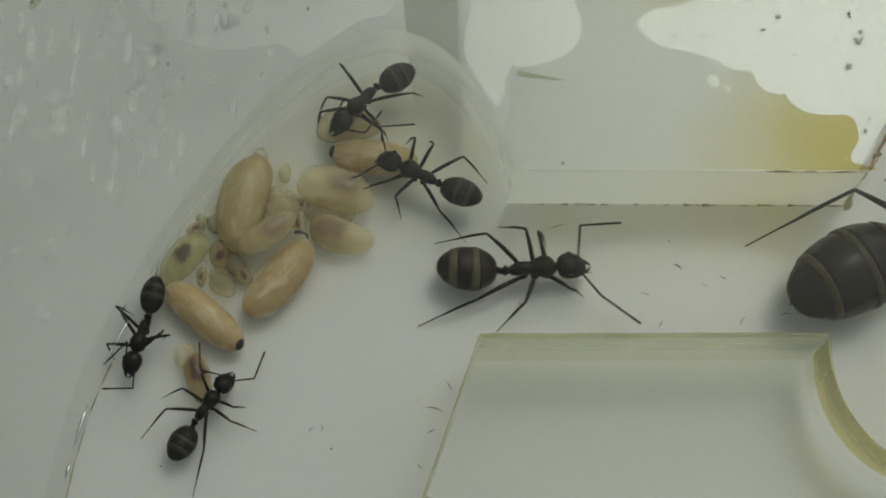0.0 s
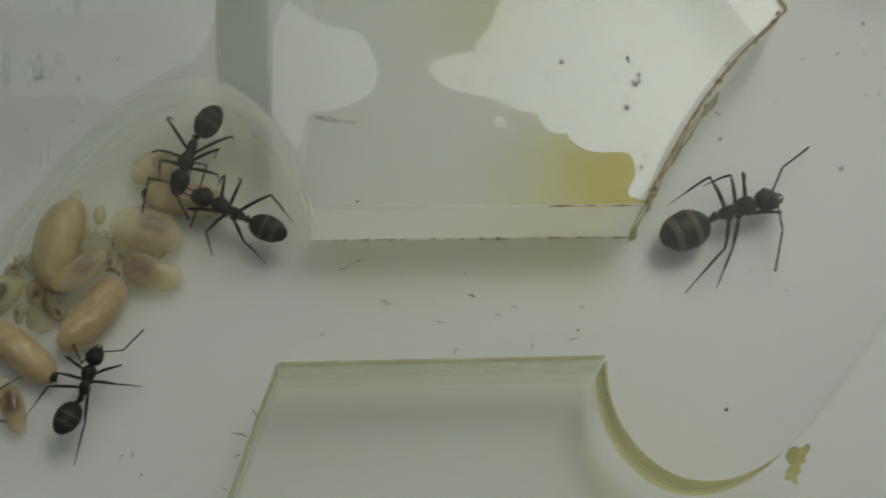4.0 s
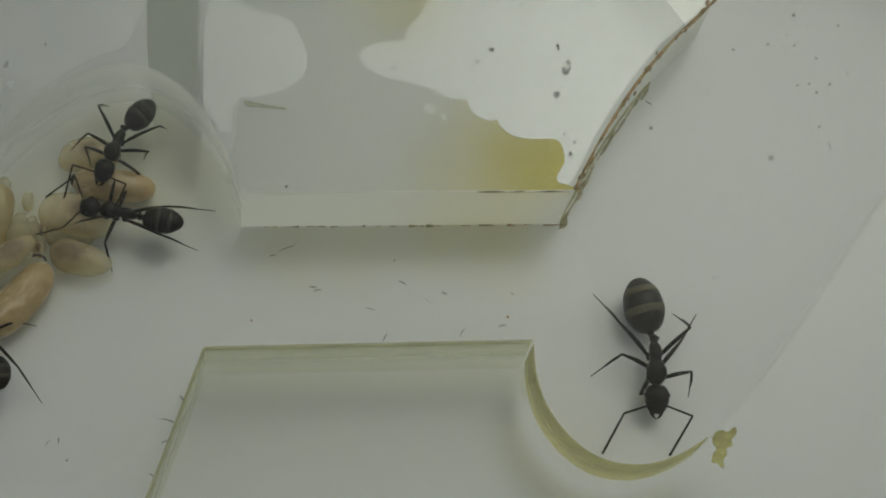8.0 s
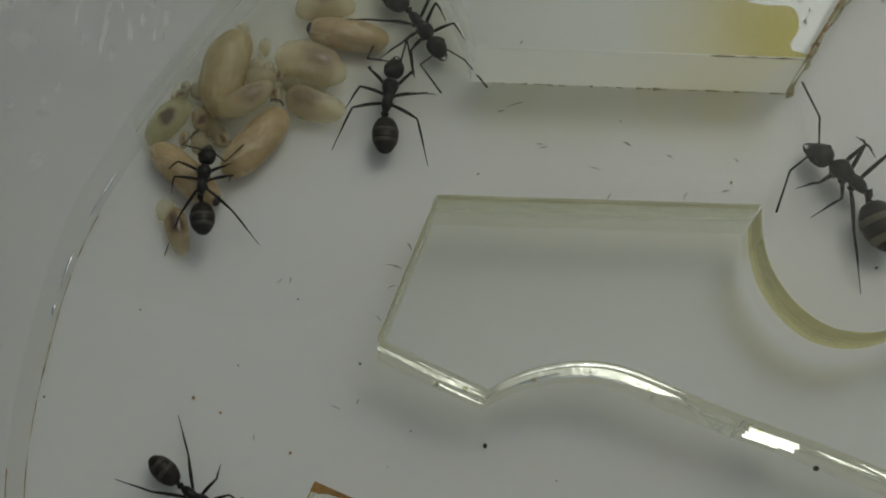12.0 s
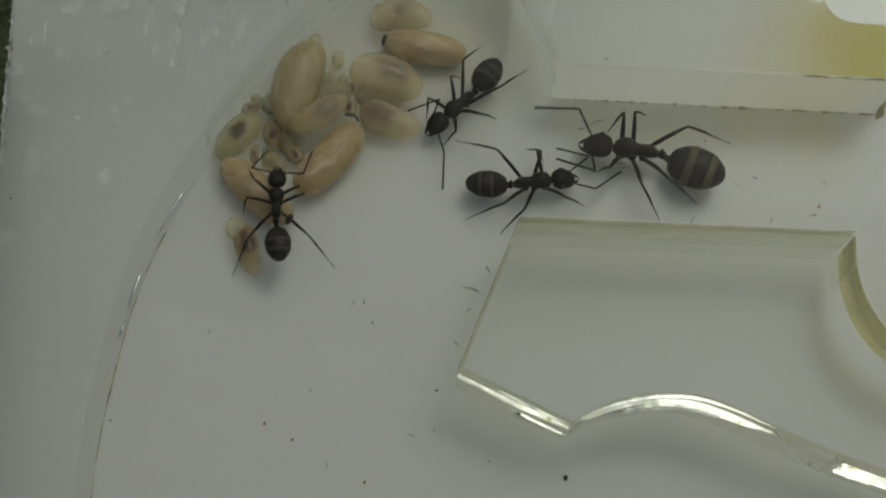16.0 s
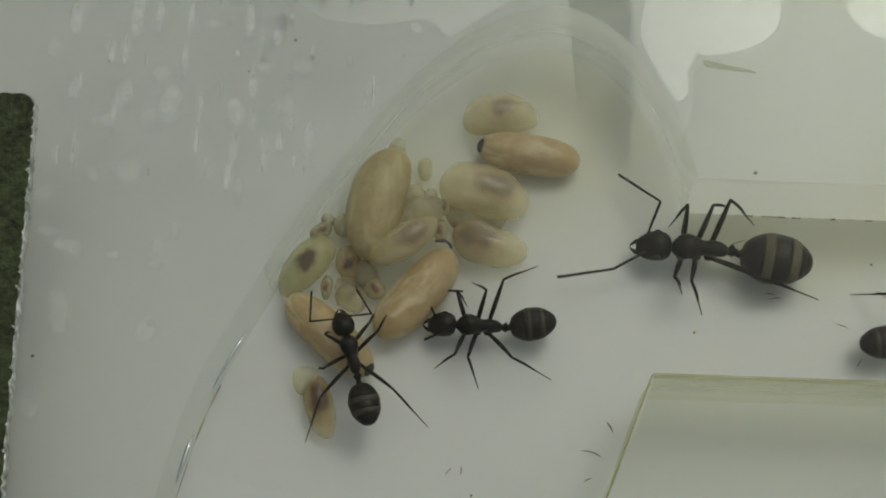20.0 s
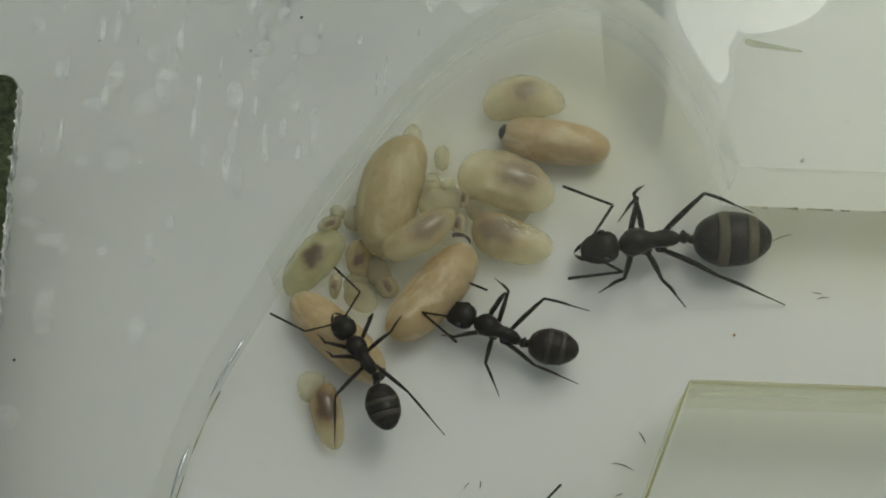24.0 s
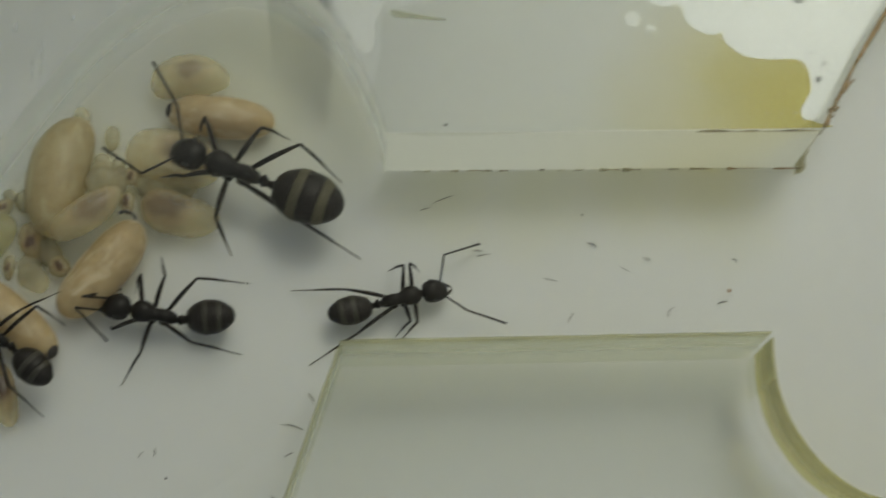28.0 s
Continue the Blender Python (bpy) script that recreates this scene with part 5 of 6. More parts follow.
            part("coxa", blob(hx * d, s * hy * d, zt - 0.13 * d, 0.08 * d, 0.055 * d, 0.09 * d, 2, 10, 8), M_ANT, ant, smooth=True)
            leg = part("leg", limb(lf, w * 0.78, w * 0.6, 0.05 * d, 0.62), M_LEG, ant, smooth=True)
            tibia = part("tibia", limb(ls * 0.58, w * 0.58, w * 0.44, 0.025 * d, 0.3), M_LEG, leg, smooth=True)
            st = [(ls * (0.57 + 0.43 * u), 0, -0.02 * d * u * u, w * (0.36 - 0.14 * u), w * (0.36 - 0.14 * u)) for u in (0, 0.2, 0.4, 0.6, 0.8, 1.0)]
            tarsus = part("tarsus", loft(st, 6), M_LEG, leg, smooth=True)
            joints[k] = (leg, (tibia, tarsus), (hx * d, s * hy * d, zt - 0.16 * d), lf, ls, s)
    for side, s in (("aL", 1), ("aR", -1)):
        lf, ls = 0.55 * d, 0.80 * d
        scape = part("antenna", limb(lf, 0.016 * d, 0.020 * d, 0.0, 0.1), M_LEG, ant, smooth=True)
        st = [(ls * u, 0, 0, 0.017 * d + 0.004 * d * u + 0.003 * d * (k % 2), 0.017 * d + 0.004 * d * u + 0.003 * d * (k % 2))
              for k, u in enumerate(i / 11 for i in range(12))]
        lash = part("funiculus", loft(st, 8), M_LEG, scape, smooth=True)
        joints[side] = (scape, (lash,), (1.13 * d, s * 0.11 * d, zh + 0.03 * d), lf, ls, s)
    return joints


def bend_limb(hip, foot, lf, ls, s, lift):
    """Poses of the upper and the lower piece of a limb that reaches from hip to foot, the joint turned up and outwards."""
    hip, foot = Vector(hip), Vector(foot)
    way = foot - hip
    far = min(max(way.length, abs(lf - ls) * 1.05 + 0.05), (lf + ls) * 0.985)
    way.normalize()
    a = (lf * lf - ls * ls + far * far) / (2 * far)
    h = math.sqrt(max(lf * lf - a * a, 0.0))
    side = Vector((-way.y, way.x, 0))
    side = side.normalized() if side.length > 1e-6 else Vector((0, s, 0))
    if side.y * s < 0:
        side = -side
    up = Vector((0, 0, 1)) - way * way.z
    out = (up.normalized() * lift + side * (1 - lift))
    out = (out - way * out.dot(way)).normalized()
    knee = hip + way * a + out * h
    end = hip + way * far

    def aim(v):
        x = v.normalized()
        y = Vector((0, 0, 1)).cross(x).normalized()
        z = x.cross(y)
        return Matrix((x, y, z)).transposed().to_4x4()
    upper = Matrix.Translation(hip * MM) @ aim(knee - hip)
    lower = Matrix.Translation(knee * MM) @ aim(end - knee)
    return upper, upper.inverted() @ lower


def walk_ant(j, rows):
    """Keys an ant. Rows: seconds, waist x and y, height of its stand, heading, gaster's turn, then the tips of both antennae and the six feet as x, y in the nest,
    then z if not 0, or None where the limb keeps its resting place."""
    d = j["d"]
    root, gast, limbs = [], [], {k: ([], []) for k in ("aL", "aR", "L1", "L2", "L3", "R1", "R2", "R3")}
    for t, x, y, z, heading, turn, *tips in rows:
        root.append((t, mm(x, y, z, 0, 0, heading)))
        gast.append((t, mm(0, 0, 0, 0, 0, turn)))
        back = Matrix.Rotation(-radians(heading), 2)
        for k, tip in zip(("aL", "aR", "L1", "L2", "L3", "R1", "R2", "R3"), tips):
            upper, lowers, hip, lf, ls, s = j[k]
            if tip is None:
                rx, ry = REST[k[0] + "L" if k[0] == "a" else "L" + k[1]]
                local = Vector((rx * d, s * ry * d))
            else:
                local = back @ Vector((tip[0] - x, tip[1] - y))
            a, b = bend_limb(hip, (local.x, local.y, 0.32 * d if k[0] == "a" else 0.03 * d - z + (tip[2] if tip and len(tip) > 2 else 0)), lf, ls, s, 0.35 if k[0] == "a" else 0.72)
            limbs[k][0].append((t, a)), limbs[k][1].append((t, b))
    walk(j["ant"], root)
    walk(j["gaster"], gast)
    for k, (ups, lows) in limbs.items():
        walk(j[k][0], ups)
        for piece in j[k][1]:
            walk(piece, lows)


ANT_TOP = build_ant("small black worker ant beside the cocoons", 2.58, 1.50, 2.15, 1.50, M_BAND_DIM)
ANT_LONG = build_ant("black worker ant with a long oval gaster", 2.66, 1.58, 2.40, 1.50, M_BAND_DIM)
ANT_BIG = build_ant("large black worker ant with pale bands on its gaster", 3.2, 2.36, 3.3, 2.32, M_BAND, seam=0.13, seams=(0.30, 0.67, 0.90))
ANT_ROAM = build_ant("slender black worker ant that roams the chamber", 2.30, 1.45, 2.02, 1.24, M_BAND_DIM, seam=0.12)
ANT_NURSE = build_ant("small black worker ant standing over a cocoon", 2.25, 1.52, 2.02, 1.38, M_BAND_DIM, seam=0.12)
QUEEN = build_ant("very large black queen ant with a banded gaster", 4.7, 4.2, 7.6, 4.6, M_QUEEN_BAND, reach=1.3, name="queen_ant", bands=3, seam=0.05, shell=M_QUEEN, seams=(0.13, 0.42, 0.74))


# ---------------------------------------------------------------- what moves
def motions():
    walk_ant(ANT_TOP, [
        (0, -7.36, 5.71, 1.1, -132, -18, (-6.9, 4.6), (-7.4, 3.9), (-6.9, 2.9), (-6.5, 3.7), (-4.5, 6.4), (-10.5, 4), (-10.5, 4.9), (-8.4, 7.1)),
        (1, -6.90, 5.46, 1.1, -112, -33, (-6.0, 4.2), (-6.8, 3.0), (-6, 3.9), (-6, 4.5), (-4.4, 6.5), (-9.1, 3.4, 1.3), (-9.7, 3.7, 1.3), (-8.7, 7.3)),
        (2, -7.31, 5.34, 1.1, -104, -37, (-5.9, 3.6), None, (-5.8, 4), (-6.2, 5.1), (-4.5, 6.4), (-10.2, 3.6, 1), (-10.3, 5.2), (-7.9, 7.4)),
        (3, -7.38, 5.23, 1.1, -103, -18, None, None, (-5.7, 4.3), (-6.2, 4.9), (-4.6, 6.4), (-9.8, 2.7), (-10.1, 6.6), (-8.4, 7.6)),
        (4, -6.70, 5.29, 1.1, -108, -15, None, None, (-5.4, 3.8), (-5.7, 5.2), (-4.4, 6.4), (-8.7, 3, 1.2), (-10.1, 5.1), (-7.9, 7.7)),
        (4.5, -6.48, 5.29, 1.1, -109, -18, None, None, (-5.6, 3.9), (-5.6, 5.4), (-4.3, 6.4), (-8.3, 3.3, 1.1), (-9.8, 4, 1.3), (-7.6, 7.7)),
        (7, -6.93, 5.08, 1.1, -114, -19, None, None, (-6.6, 2.1, 1.4), (-5.6, 4.4), (-4.5, 6.3), (-8.4, 3.7, 1.4), (-10.7, 4.4), (-7.7, 7.8)),
        (8, -6.76, 5.02, 1.1, -112, -21, None, None, (-6.4, 3.3), (-5.7, 4.3), (-4.3, 6.3), (-8.5, 3.2, 1.1), (-9.9, 4.1, 1.3), (-7.7, 7.8)),
        (9, -6.62, 5.15, 1.1, -88, -6, None, None, (-4.7, 4.2), (-5.7, 4.3), (-4.4, 6.3), (-8.7, 1.6, 0.7), (-10.2, 5.1), (-7.9, 7.6)),
        (10, -5.81, 4.75, 0.6, -66, -12, (-2.4, -0.3), None, (-5.5, 1.6, 1.2), (-4.1, 5.1), (-5, 6.9), (-6, 2.2, 1.4), (-8.2, 2.9, 1.3), (-7.9, 7.6)),
        (11, -4.56, 3.97, 0.2, -63, -2, (-1.9, -1.1), (-2.8, -0.1), (-3.8, 1.5), (-2.9, 4.3), (-3.4, 6.7), (-4.5, 1.5), (-4.5, 2.2), (-8, 3, 1.3)),
        (12, -3.65, 3.69, 0.0, -53, 7, (1, -0.8), None, None, (-1.5, 3.8), None, None, None, (-8, 3.1, 1.2)),
        (13.2, -3.60, 2.20, 0.0, -75, 0, None, None, None, None, None, None, None, None),
        (14.2, -4.20, 0.80, 0.0, -100, 0, None, None, None, None, None, None, None, None),
        (15.2, -4.50, -0.20, 0.0, -125, 0, None, None, None, None, None, None, None, None),
        (16, -4.56, -0.53, 0.0, -135, 10, (-5.9, -6.8), (-8.1, -1.6), (-6.1, -3.4), (-3, -1.5), (-1.3, 1.7), (-7, -1.8), (-5.1, 0.9), (-4, 3)),
        (17, -5.67, -2.78, 0.0, -120, 2, (-5.1, -8.4), (-9.6, -2.4), (-6.5, -5.5), (-3.3, -2), (-2.9, -1.1), (-7.5, -3.7), (-6.6, -1.3), (-5.8, 1.2)),
        (18, -6.87, -5.72, 0.0, -125, 6, (-8.8, -9.6), (-10.3, -5.4), None, (-7.2, -8.7), (-4.2, -5.4), (-8.1, -6.1), (-8.6, -4.8), (-6.3, -1)),
        (19, -7.83, -6.39, 0.0, -159, 18, (-12.3, -10.4), (-10.8, -4.8), (-10.1, -8.6), (-6.5, -8.6), (-3.8, -4.6), (-9.9, -6.2), (-8.6, -4.7), (-6.8, -2.9)),
        (20, -8.47, -6.21, 0.0, -181, 9, (-11.8, -6.8), (-10.2, -4.5), (-11.4, -8), (-9.3, -8.9), (-6, -8.3), (-9.9, -5), (-9.8, -3.8), (-6.7, -2.9)),
        (21, -8.63, -6.32, 0.0, -181, 7, (-13.7, -8), (-10.6, -5), (-11.8, -6.8), (-9.3, -8.9), (-6, -8.3), (-10, -5.3), (-9.7, -3.8), (-6.7, -2.9)),
        (21.5, -8.68, -6.34, 0.0, -186, 9, (-12.5, -6.8), (-10.7, -4.7), (-11.8, -6.8), (-9.4, -8.9), (-6, -8.2), (-10.2, -5.2), (-9.8, -3.8), (-6.8, -3)),
        (24, -8.67, -6.70, 0.0, -203, 14, (-11.2, -6.8), (-10, -4.5), (-11.9, -6.3), (-9.3, -8.9), (-6, -8.2), (-9.9, -5.2), (-9.7, -3.7), (-5.6, -5)),
        (25, -8.52, -6.68, 0.0, -190, 8, (-11.9, -8), (-11.5, -5.4), (-11.9, -6.4), (-9.3, -8.9), (-6, -8.3), (-10.1, -5.3), (-9.7, -3.8), (-5.7, -5.1)),
        (26, -8.83, -6.83, 0.0, -187, 11, (-13.2, -6.8), (-11.8, -5.6), (-11.8, -7), (-9.9, -8.6), (-6, -8.3), (-10.5, -5.7), (-9.7, -3.8), (-5.7, -5.1)),
        (27, -9.07, -7.02, 0.0, -194, 13, (-12.8, -6.5), (-10.7, -3.9), (-12.4, -6.8), (-11.2, -9.7), (-6.1, -8.2), (-10.8, -5.8), (-9.8, -3.8), (-5.8, -5.1)),
        (28, -9.11, -7.03, 0.0, -193, 15, (-12, -7.9), (-11.5, -5.6), (-12, -7.1), (-11.5, -9.7), (-6.3, -8.4), (-11, -5.6), (-9.9, -3.9), (-6, -5.2)),
    ])
    walk_ant(ANT_LONG, [
        (0, -4.09, 0.52, 0.7, 154, 2, (-10.6, 0), (-5.1, 4), (-8.2, 0.1, 1.4), (-5.8, -1), (-2.3, -2.3), (-5.6, 3.5), (-4.3, 3.7), (-1, 1.1)),
        (1, -4.21, 0.68, 0.7, 154, 4, (-10.6, 1.8), None, (-8.3, 0.2, 1.4), (-5.8, -1), (-2.6, -1.6), (-6.3, 3.5), (-5, 4.5), (-1, 1)),
        (2, -4.02, 0.54, 0.7, 154, 6, (-10.4, 0.3), None, (-8.1, 0.3, 1.4), (-5.8, -1.1), (-2.7, -1.5), (-5.9, 3.5), (-5, 4.5), (-1.1, 0.9)),
        (3, -3.81, 0.55, 0.7, 155, 2, (-7.3, -0.1), None, (-6.7, 1.3), (-5.8, -1), (-2.7, -1.5), (-5.7, 3.4), (-5, 4.6), (-1.2, 1.1)),
        (4, -3.92, 0.68, 0.7, 151, 2, (-7, 0.7), None, (-5.6, 1.3, 0.2), (-5.7, -1), (-2.6, -1.5), (-5.5, 3.4), (-4.3, 4), (-1, 1)),
        (4.5, -3.78, 0.84, 0.8, 150, 0, None, None, (-7.3, 1.4, 0.7), (-5.4, -0.9), (-2.4, -1.4), (-5.6, 3.5), (-4.6, 4.6), (-1, 1.1)),
        (7, -4.47, 0.59, 0.8, 179, -23, (-9.8, -1.2), (-9.3, 2.4), (-7.6, 0.4), (-5.5, -0.9), (-2.5, -1.5), None, (-5, 4.6), (-1.1, 1)),
        (8, -5.96, -0.11, 0.8, 168, -0, (-11.9, -1.2), (-11, 1.2), (-9.6, -0.4, 1.4), (-7.3, -2.8), (-2.5, -1.5), (-7.6, 1.3, 0.5), (-6.3, 3.7), (-1, 1)),
        (9, -5.75, -0.07, 0.8, 174, -1, (-10, -0.9), (-8.5, 1.5), (-9.4, -0.6, 1.4), (-7.3, -2.2), (-2.6, -1.5), (-7.6, 1.4, 1.2), (-6.3, 2.7, 1.3), (-1.4, 1.3)),
        (10, -4.33, -1.40, 0.5, 138, 16, (-8.1, 1.1), (-4.7, 1.2), (-8.8, 0.2, 1.4), (-7.5, -2.7, 1), (-3.8, -3.9), (-5.7, 1.5, 0.8), (-4.2, 1), (-0.8, -0.8)),
        (11, -4.63, -2.46, 0.2, 82, 18, (-5.5, 1.1), (-2.8, 0), (-6.3, 0.4), (-7.4, -2.3), (-7.5, -5.1), (-3.5, -0.5), (-1.9, -0.7), (-2.4, -5.6)),
        (12, -4.96, -2.51, 0.0, 81, 10, (-5.6, 2.2), (-3.4, -0.1), (-5.8, 0.5), (-7.4, -2.2), (-8, -4.7), (-3.9, 0), (-2, -0.9), (-2.4, -5.5)),
        (13, -6.90, -2.38, 0.0, 82, 9, None, None, None, None, (-9.7, -4.4), None, None, (-6.3, -5.5)),
        (15.5, -3.04, -4.99, 0.0, -5, 0, (2, -2.7), (2.8, -7), (-1.2, -3.1), (-2.1, -3.1), (-6, -3.8), (-0.9, -6.9), (-2.5, -8.1), (-7.1, -4.7)),
        (16, -1.99, -5.77, 0.0, 10, -7, (0.3, -3.4), (3.9, -4.6), (-0.3, -4), (-1.4, -3.2), (-5.4, -2.9), (2.1, -6.5), (-2.7, -8.3), (-4.7, -7.6)),
        (17, -1.53, -5.69, 0.0, 18, -10, (0.4, -3.2), (2.8, -5.8), (0, -3.9), (-1.3, -3.3), (-5.4, -3.1), (2, -6.5), (-2.8, -8.4), (-4.7, -7.6)),
        (18, -1.01, -6.24, 0.0, 15, -8, (1.8, -3.7), (3.7, -6.1), (1, -4.4), (-1.2, -3.3), (-3.8, -4.6), (2.1, -6.4), (-2.7, -8.4), (-4.5, -7.6)),
        (19, 3.17, -6.59, 0.0, 17, -9, (8.3, -5.5), (10, -6.7), (5.3, -5), (2.4, -4.4), (-0.1, -5.6), (5, -6.8), (3.4, -7.4), (1.3, -7.5)),
        (19.5, 5.78, -6.61, 0.0, 15, -9, None, None, None, None, None, None, None, None),
        (20, 10.50, -6.01, 0.0, 14, -6, None, None, None, None, None, None, None, None),
        (21, 17.00, -5.00, 0.0, 10, 0, None, None, None, None, None, None, None, None),
        (22.5, 24.00, 0.00, 0.0, 40, 0, None, None, None, None, None, None, None, None),
        (25, 30.00, 8.00, 0.0, 60, 0, None, None, None, None, None, None, None, None),
        (28, 28.50, 15.00, 0.0, 100, 0, None, None, None, None, None, None, None, None),
    ])
    walk_ant(ANT_BIG, [
        (0, -0.02, -4.38, 0.0, 5, -7, (6, -1.5), (6.9, -7.3), (2.1, -2.5), (-0.6, -1.4), (-4.1, -2.4), (4, -5.4), (-0.8, -7.4), (-5.2, -7.2)),
        (1, 12.08, -3.26, 0.0, 13, -3, (19, 0.2), (19.3, -3.6), (14.6, -1.2), (11.1, -0.7), (5.2, -2.6), (15.6, -3.9), (13, -5.1), (8.8, -6.2)),
        (2, 19.05, -1.47, 0.0, 35, -13, (22.9, 5.5), (25.5, 0.5), (20.8, 1.1), (19.3, 0.6), (14.8, -1.4), (23.2, -0.2), (19.3, -4.9), (16, -5.1)),
        (3, 22.63, -0.05, 0.0, 33, -5, (26.2, 4.3), (28.7, 0.3), (23.9, 3), (22.3, 2.4), (17.3, -0.8), (26.3, 0.3), (23.5, -2.6), (19.2, -4.7)),
        (4, 23.89, 0.73, 0.0, 18, 6, (30, 5.3), (26.9, -3.1), (26.1, 3.2), (23.4, 3.2), (21.2, 2), (28, 1.3), (23.6, -3.4), (21.7, -3.6)),
        (4.5, 23.57, -2.08, 0.0, -44, 20, (29.5, -6.5), (24, -8.7), (26.5, -2), (24.9, 1.4), (22.5, 1.1), (25, -4.1), (21.9, -5.6), (19.1, -3)),
        (7, 23.92, -5.11, 0.0, -63, 15, (29.3, -9.7), (24, -11.7), (27.1, -5.8), (26.5, -1.6), (24, -1.7), (24.8, -8.7), (21.4, -7.2), (19.2, -3)),
        (8, 23.30, -8.07, 0.0, -93, 13, (23.6, -14.5), (19.8, -14.3), (25.3, -10.9), (26.9, -5.1), (24.9, -5.7), (22.8, -10.6), (19.7, -9.5), (20.3, -4.4)),
        (8.5, 29.99, -7.51, 0.0, -44, 1, None, None, None, None, None, None, None, None),
        (9, 24.73, -7.16, 0.0, 17, -7, (27.3, -3.3), (30.9, -5.9), (27.2, -5.4), (23.2, -4.6), (22, -4), (28.4, -7.3), (23.7, -11.4), (21.4, -10.3)),
        (9.5, 24.59, -8.65, 0.0, 49, 2, None, None, None, None, None, None, None, None),
        (10, 23.76, -7.47, 0.0, 112, -16, (18.7, -6.6), (22.5, -0.3), (21.1, -5.7), (20.5, -7.6), (22.4, -12.3), (26.2, -4.5), (26.7, -5.4), (24.9, -11.9)),
        (11, 22.88, -5.92, 0.0, 105, -4, (20.3, 0.7), (26.3, 1.2), (20.2, -3.7), (19.7, -7.8), (22.4, -12.3), (23.2, -3.2), (25.5, -4.5), (25.8, -7.2)),
        (12, 22.55, -6.48, 0.0, 139, -27, (17.5, -7.9), (19.4, 0.3), (18.9, -6), (19.7, -7.8), (22.4, -12.3), (22.7, -2.6), (23.8, -3.9), (25.4, -5.6)),
        (12.8, 18.77, -4.69, 0.0, 146, -13, (12.3, -3.8), (16.3, -0.5), (15.2, -4.4), (18.5, -7.2), (20.7, -8.8), (18.2, -2), (20.1, -1.8), (22.3, -3.7)),
        (13, 17.02, -4.35, 0.0, 166, -18, (10.9, -7.1), None, (15.3, -4.7), (15.7, -6.8), (20.4, -9.1), None, None, None),
        (13.5, 13.46, -4.19, 0.0, 163, -4, (7.4, -6.8), None, (10.7, -5.5), (13, -5.7), (17, -6.6), None, None, None),
        (15.5, 6.34, -3.41, 0.0, 176, -12, (1.9, -4.6), (2.4, -1.4), (3.6, -4.2), (6.4, -6.8), (9.5, -6), (4.2, -1.6), (6, -0.5), (10.7, -1.9)),
        (16, 5.76, -3.64, 0.0, 174, -13, (0.3, -4.1), (-1, -1.1), (2.6, -4.4), (6.2, -7.1), (8.3, -6), (3.2, -2), (5.5, -0.8), (10.3, -2.3)),
        (17, 5.91, -2.35, 0.0, 183, -18, (2.4, -4.8), (0.9, -4.2), (2.4, -3.8), (5.4, -5.3), (8.4, -6), (3.5, -1), (5.5, 0.4), (9, -1.3)),
        (18, 5.90, -2.44, 0.0, 188, -22, (1.7, -4.8), (-0.6, -1), (3.1, -3.9), (5.6, -5.2), (8.9, -4.7), (2.3, -1.5), (5.6, 0), (9.4, -1.4)),
        (19, 5.23, -2.03, 0.0, 186, -17, (1.4, -5), (-0.2, -0.8), (2.5, -3.6), (5.7, -3.5), (8.6, -4.7), (3.1, -0.9), (5, 0.4), (8.9, -1.2)),
        (20, 1.72, -2.24, 0.0, 178, -6, (-5.9, -3.7), (-3.1, 1.4), (0, -4), (0.9, -5), (6.3, -4), (-0.7, -0.8), (2.5, 0.3), (3.4, -0.5)),
        (21, 0.39, -2.20, 0.0, 156, -2, (-6.8, 1.6), (-2.1, 4.8), (-3.6, -1.9), (0.9, -5), (2.7, -4.5), (-1.1, -0.1), (0.5, 0.5), (4.3, -0.7)),
        (21.5, -0.71, -1.69, 0.0, 161, -7, (-7.1, -4.2), (-5.4, 3.7), (-3.6, -1.9), (-0.3, -4.5), (2.7, -4.5), (-2.6, 0.4), (0, 1), (4.2, -0.7)),
        (24, -2.14, -2.05, 0.0, 190, -9, (-6.6, -3.9), (-6.9, 0.2), (-5.3, -4.2), (-1.5, -4.7), (2.7, -4.4), (-4.5, -1), (-3.3, 0.8), (1.4, -0.3)),
        (25, -2.70, -1.48, 0.0, 169, -7, (-9.3, -0.6), (-5.7, 4.5), (-6.5, -2.6), (-1.6, -4.7), (-0.4, -4.4), (-4.8, 0.2), (-3.1, 1.2), (1.5, -0.4)),
        (26, -3.81, -1.59, 0.3, 185, -16, (-8, -5.7), (-10.7, 0), (-6.6, -2.5), (-4.1, -4.3), (-0.4, -4.4), (-8.3, -0.9, 1.4), (-3.4, 0.6), (1.5, -0.4)),
        (27, -4.70, -1.38, 0.6, 163, -3, (-11.9, 0.7), (-8.4, 3.6), (-6.5, -2.4), (-6.6, -3.9), (-0.4, -4.3), (-8.3, 1.1), (-3.6, 0.5), (-2.4, 0)),
        (28, -5.59, -1.12, 0.9, 158, -0, (-12.3, 0.5), (-10.3, 4.7), (-9.9, -0.7, 1.4), (-6.8, -4), (-0.6, -4.5), (-8.4, 1.4), (-4.2, 1.5), (-1.9, -0.6)),
    ])
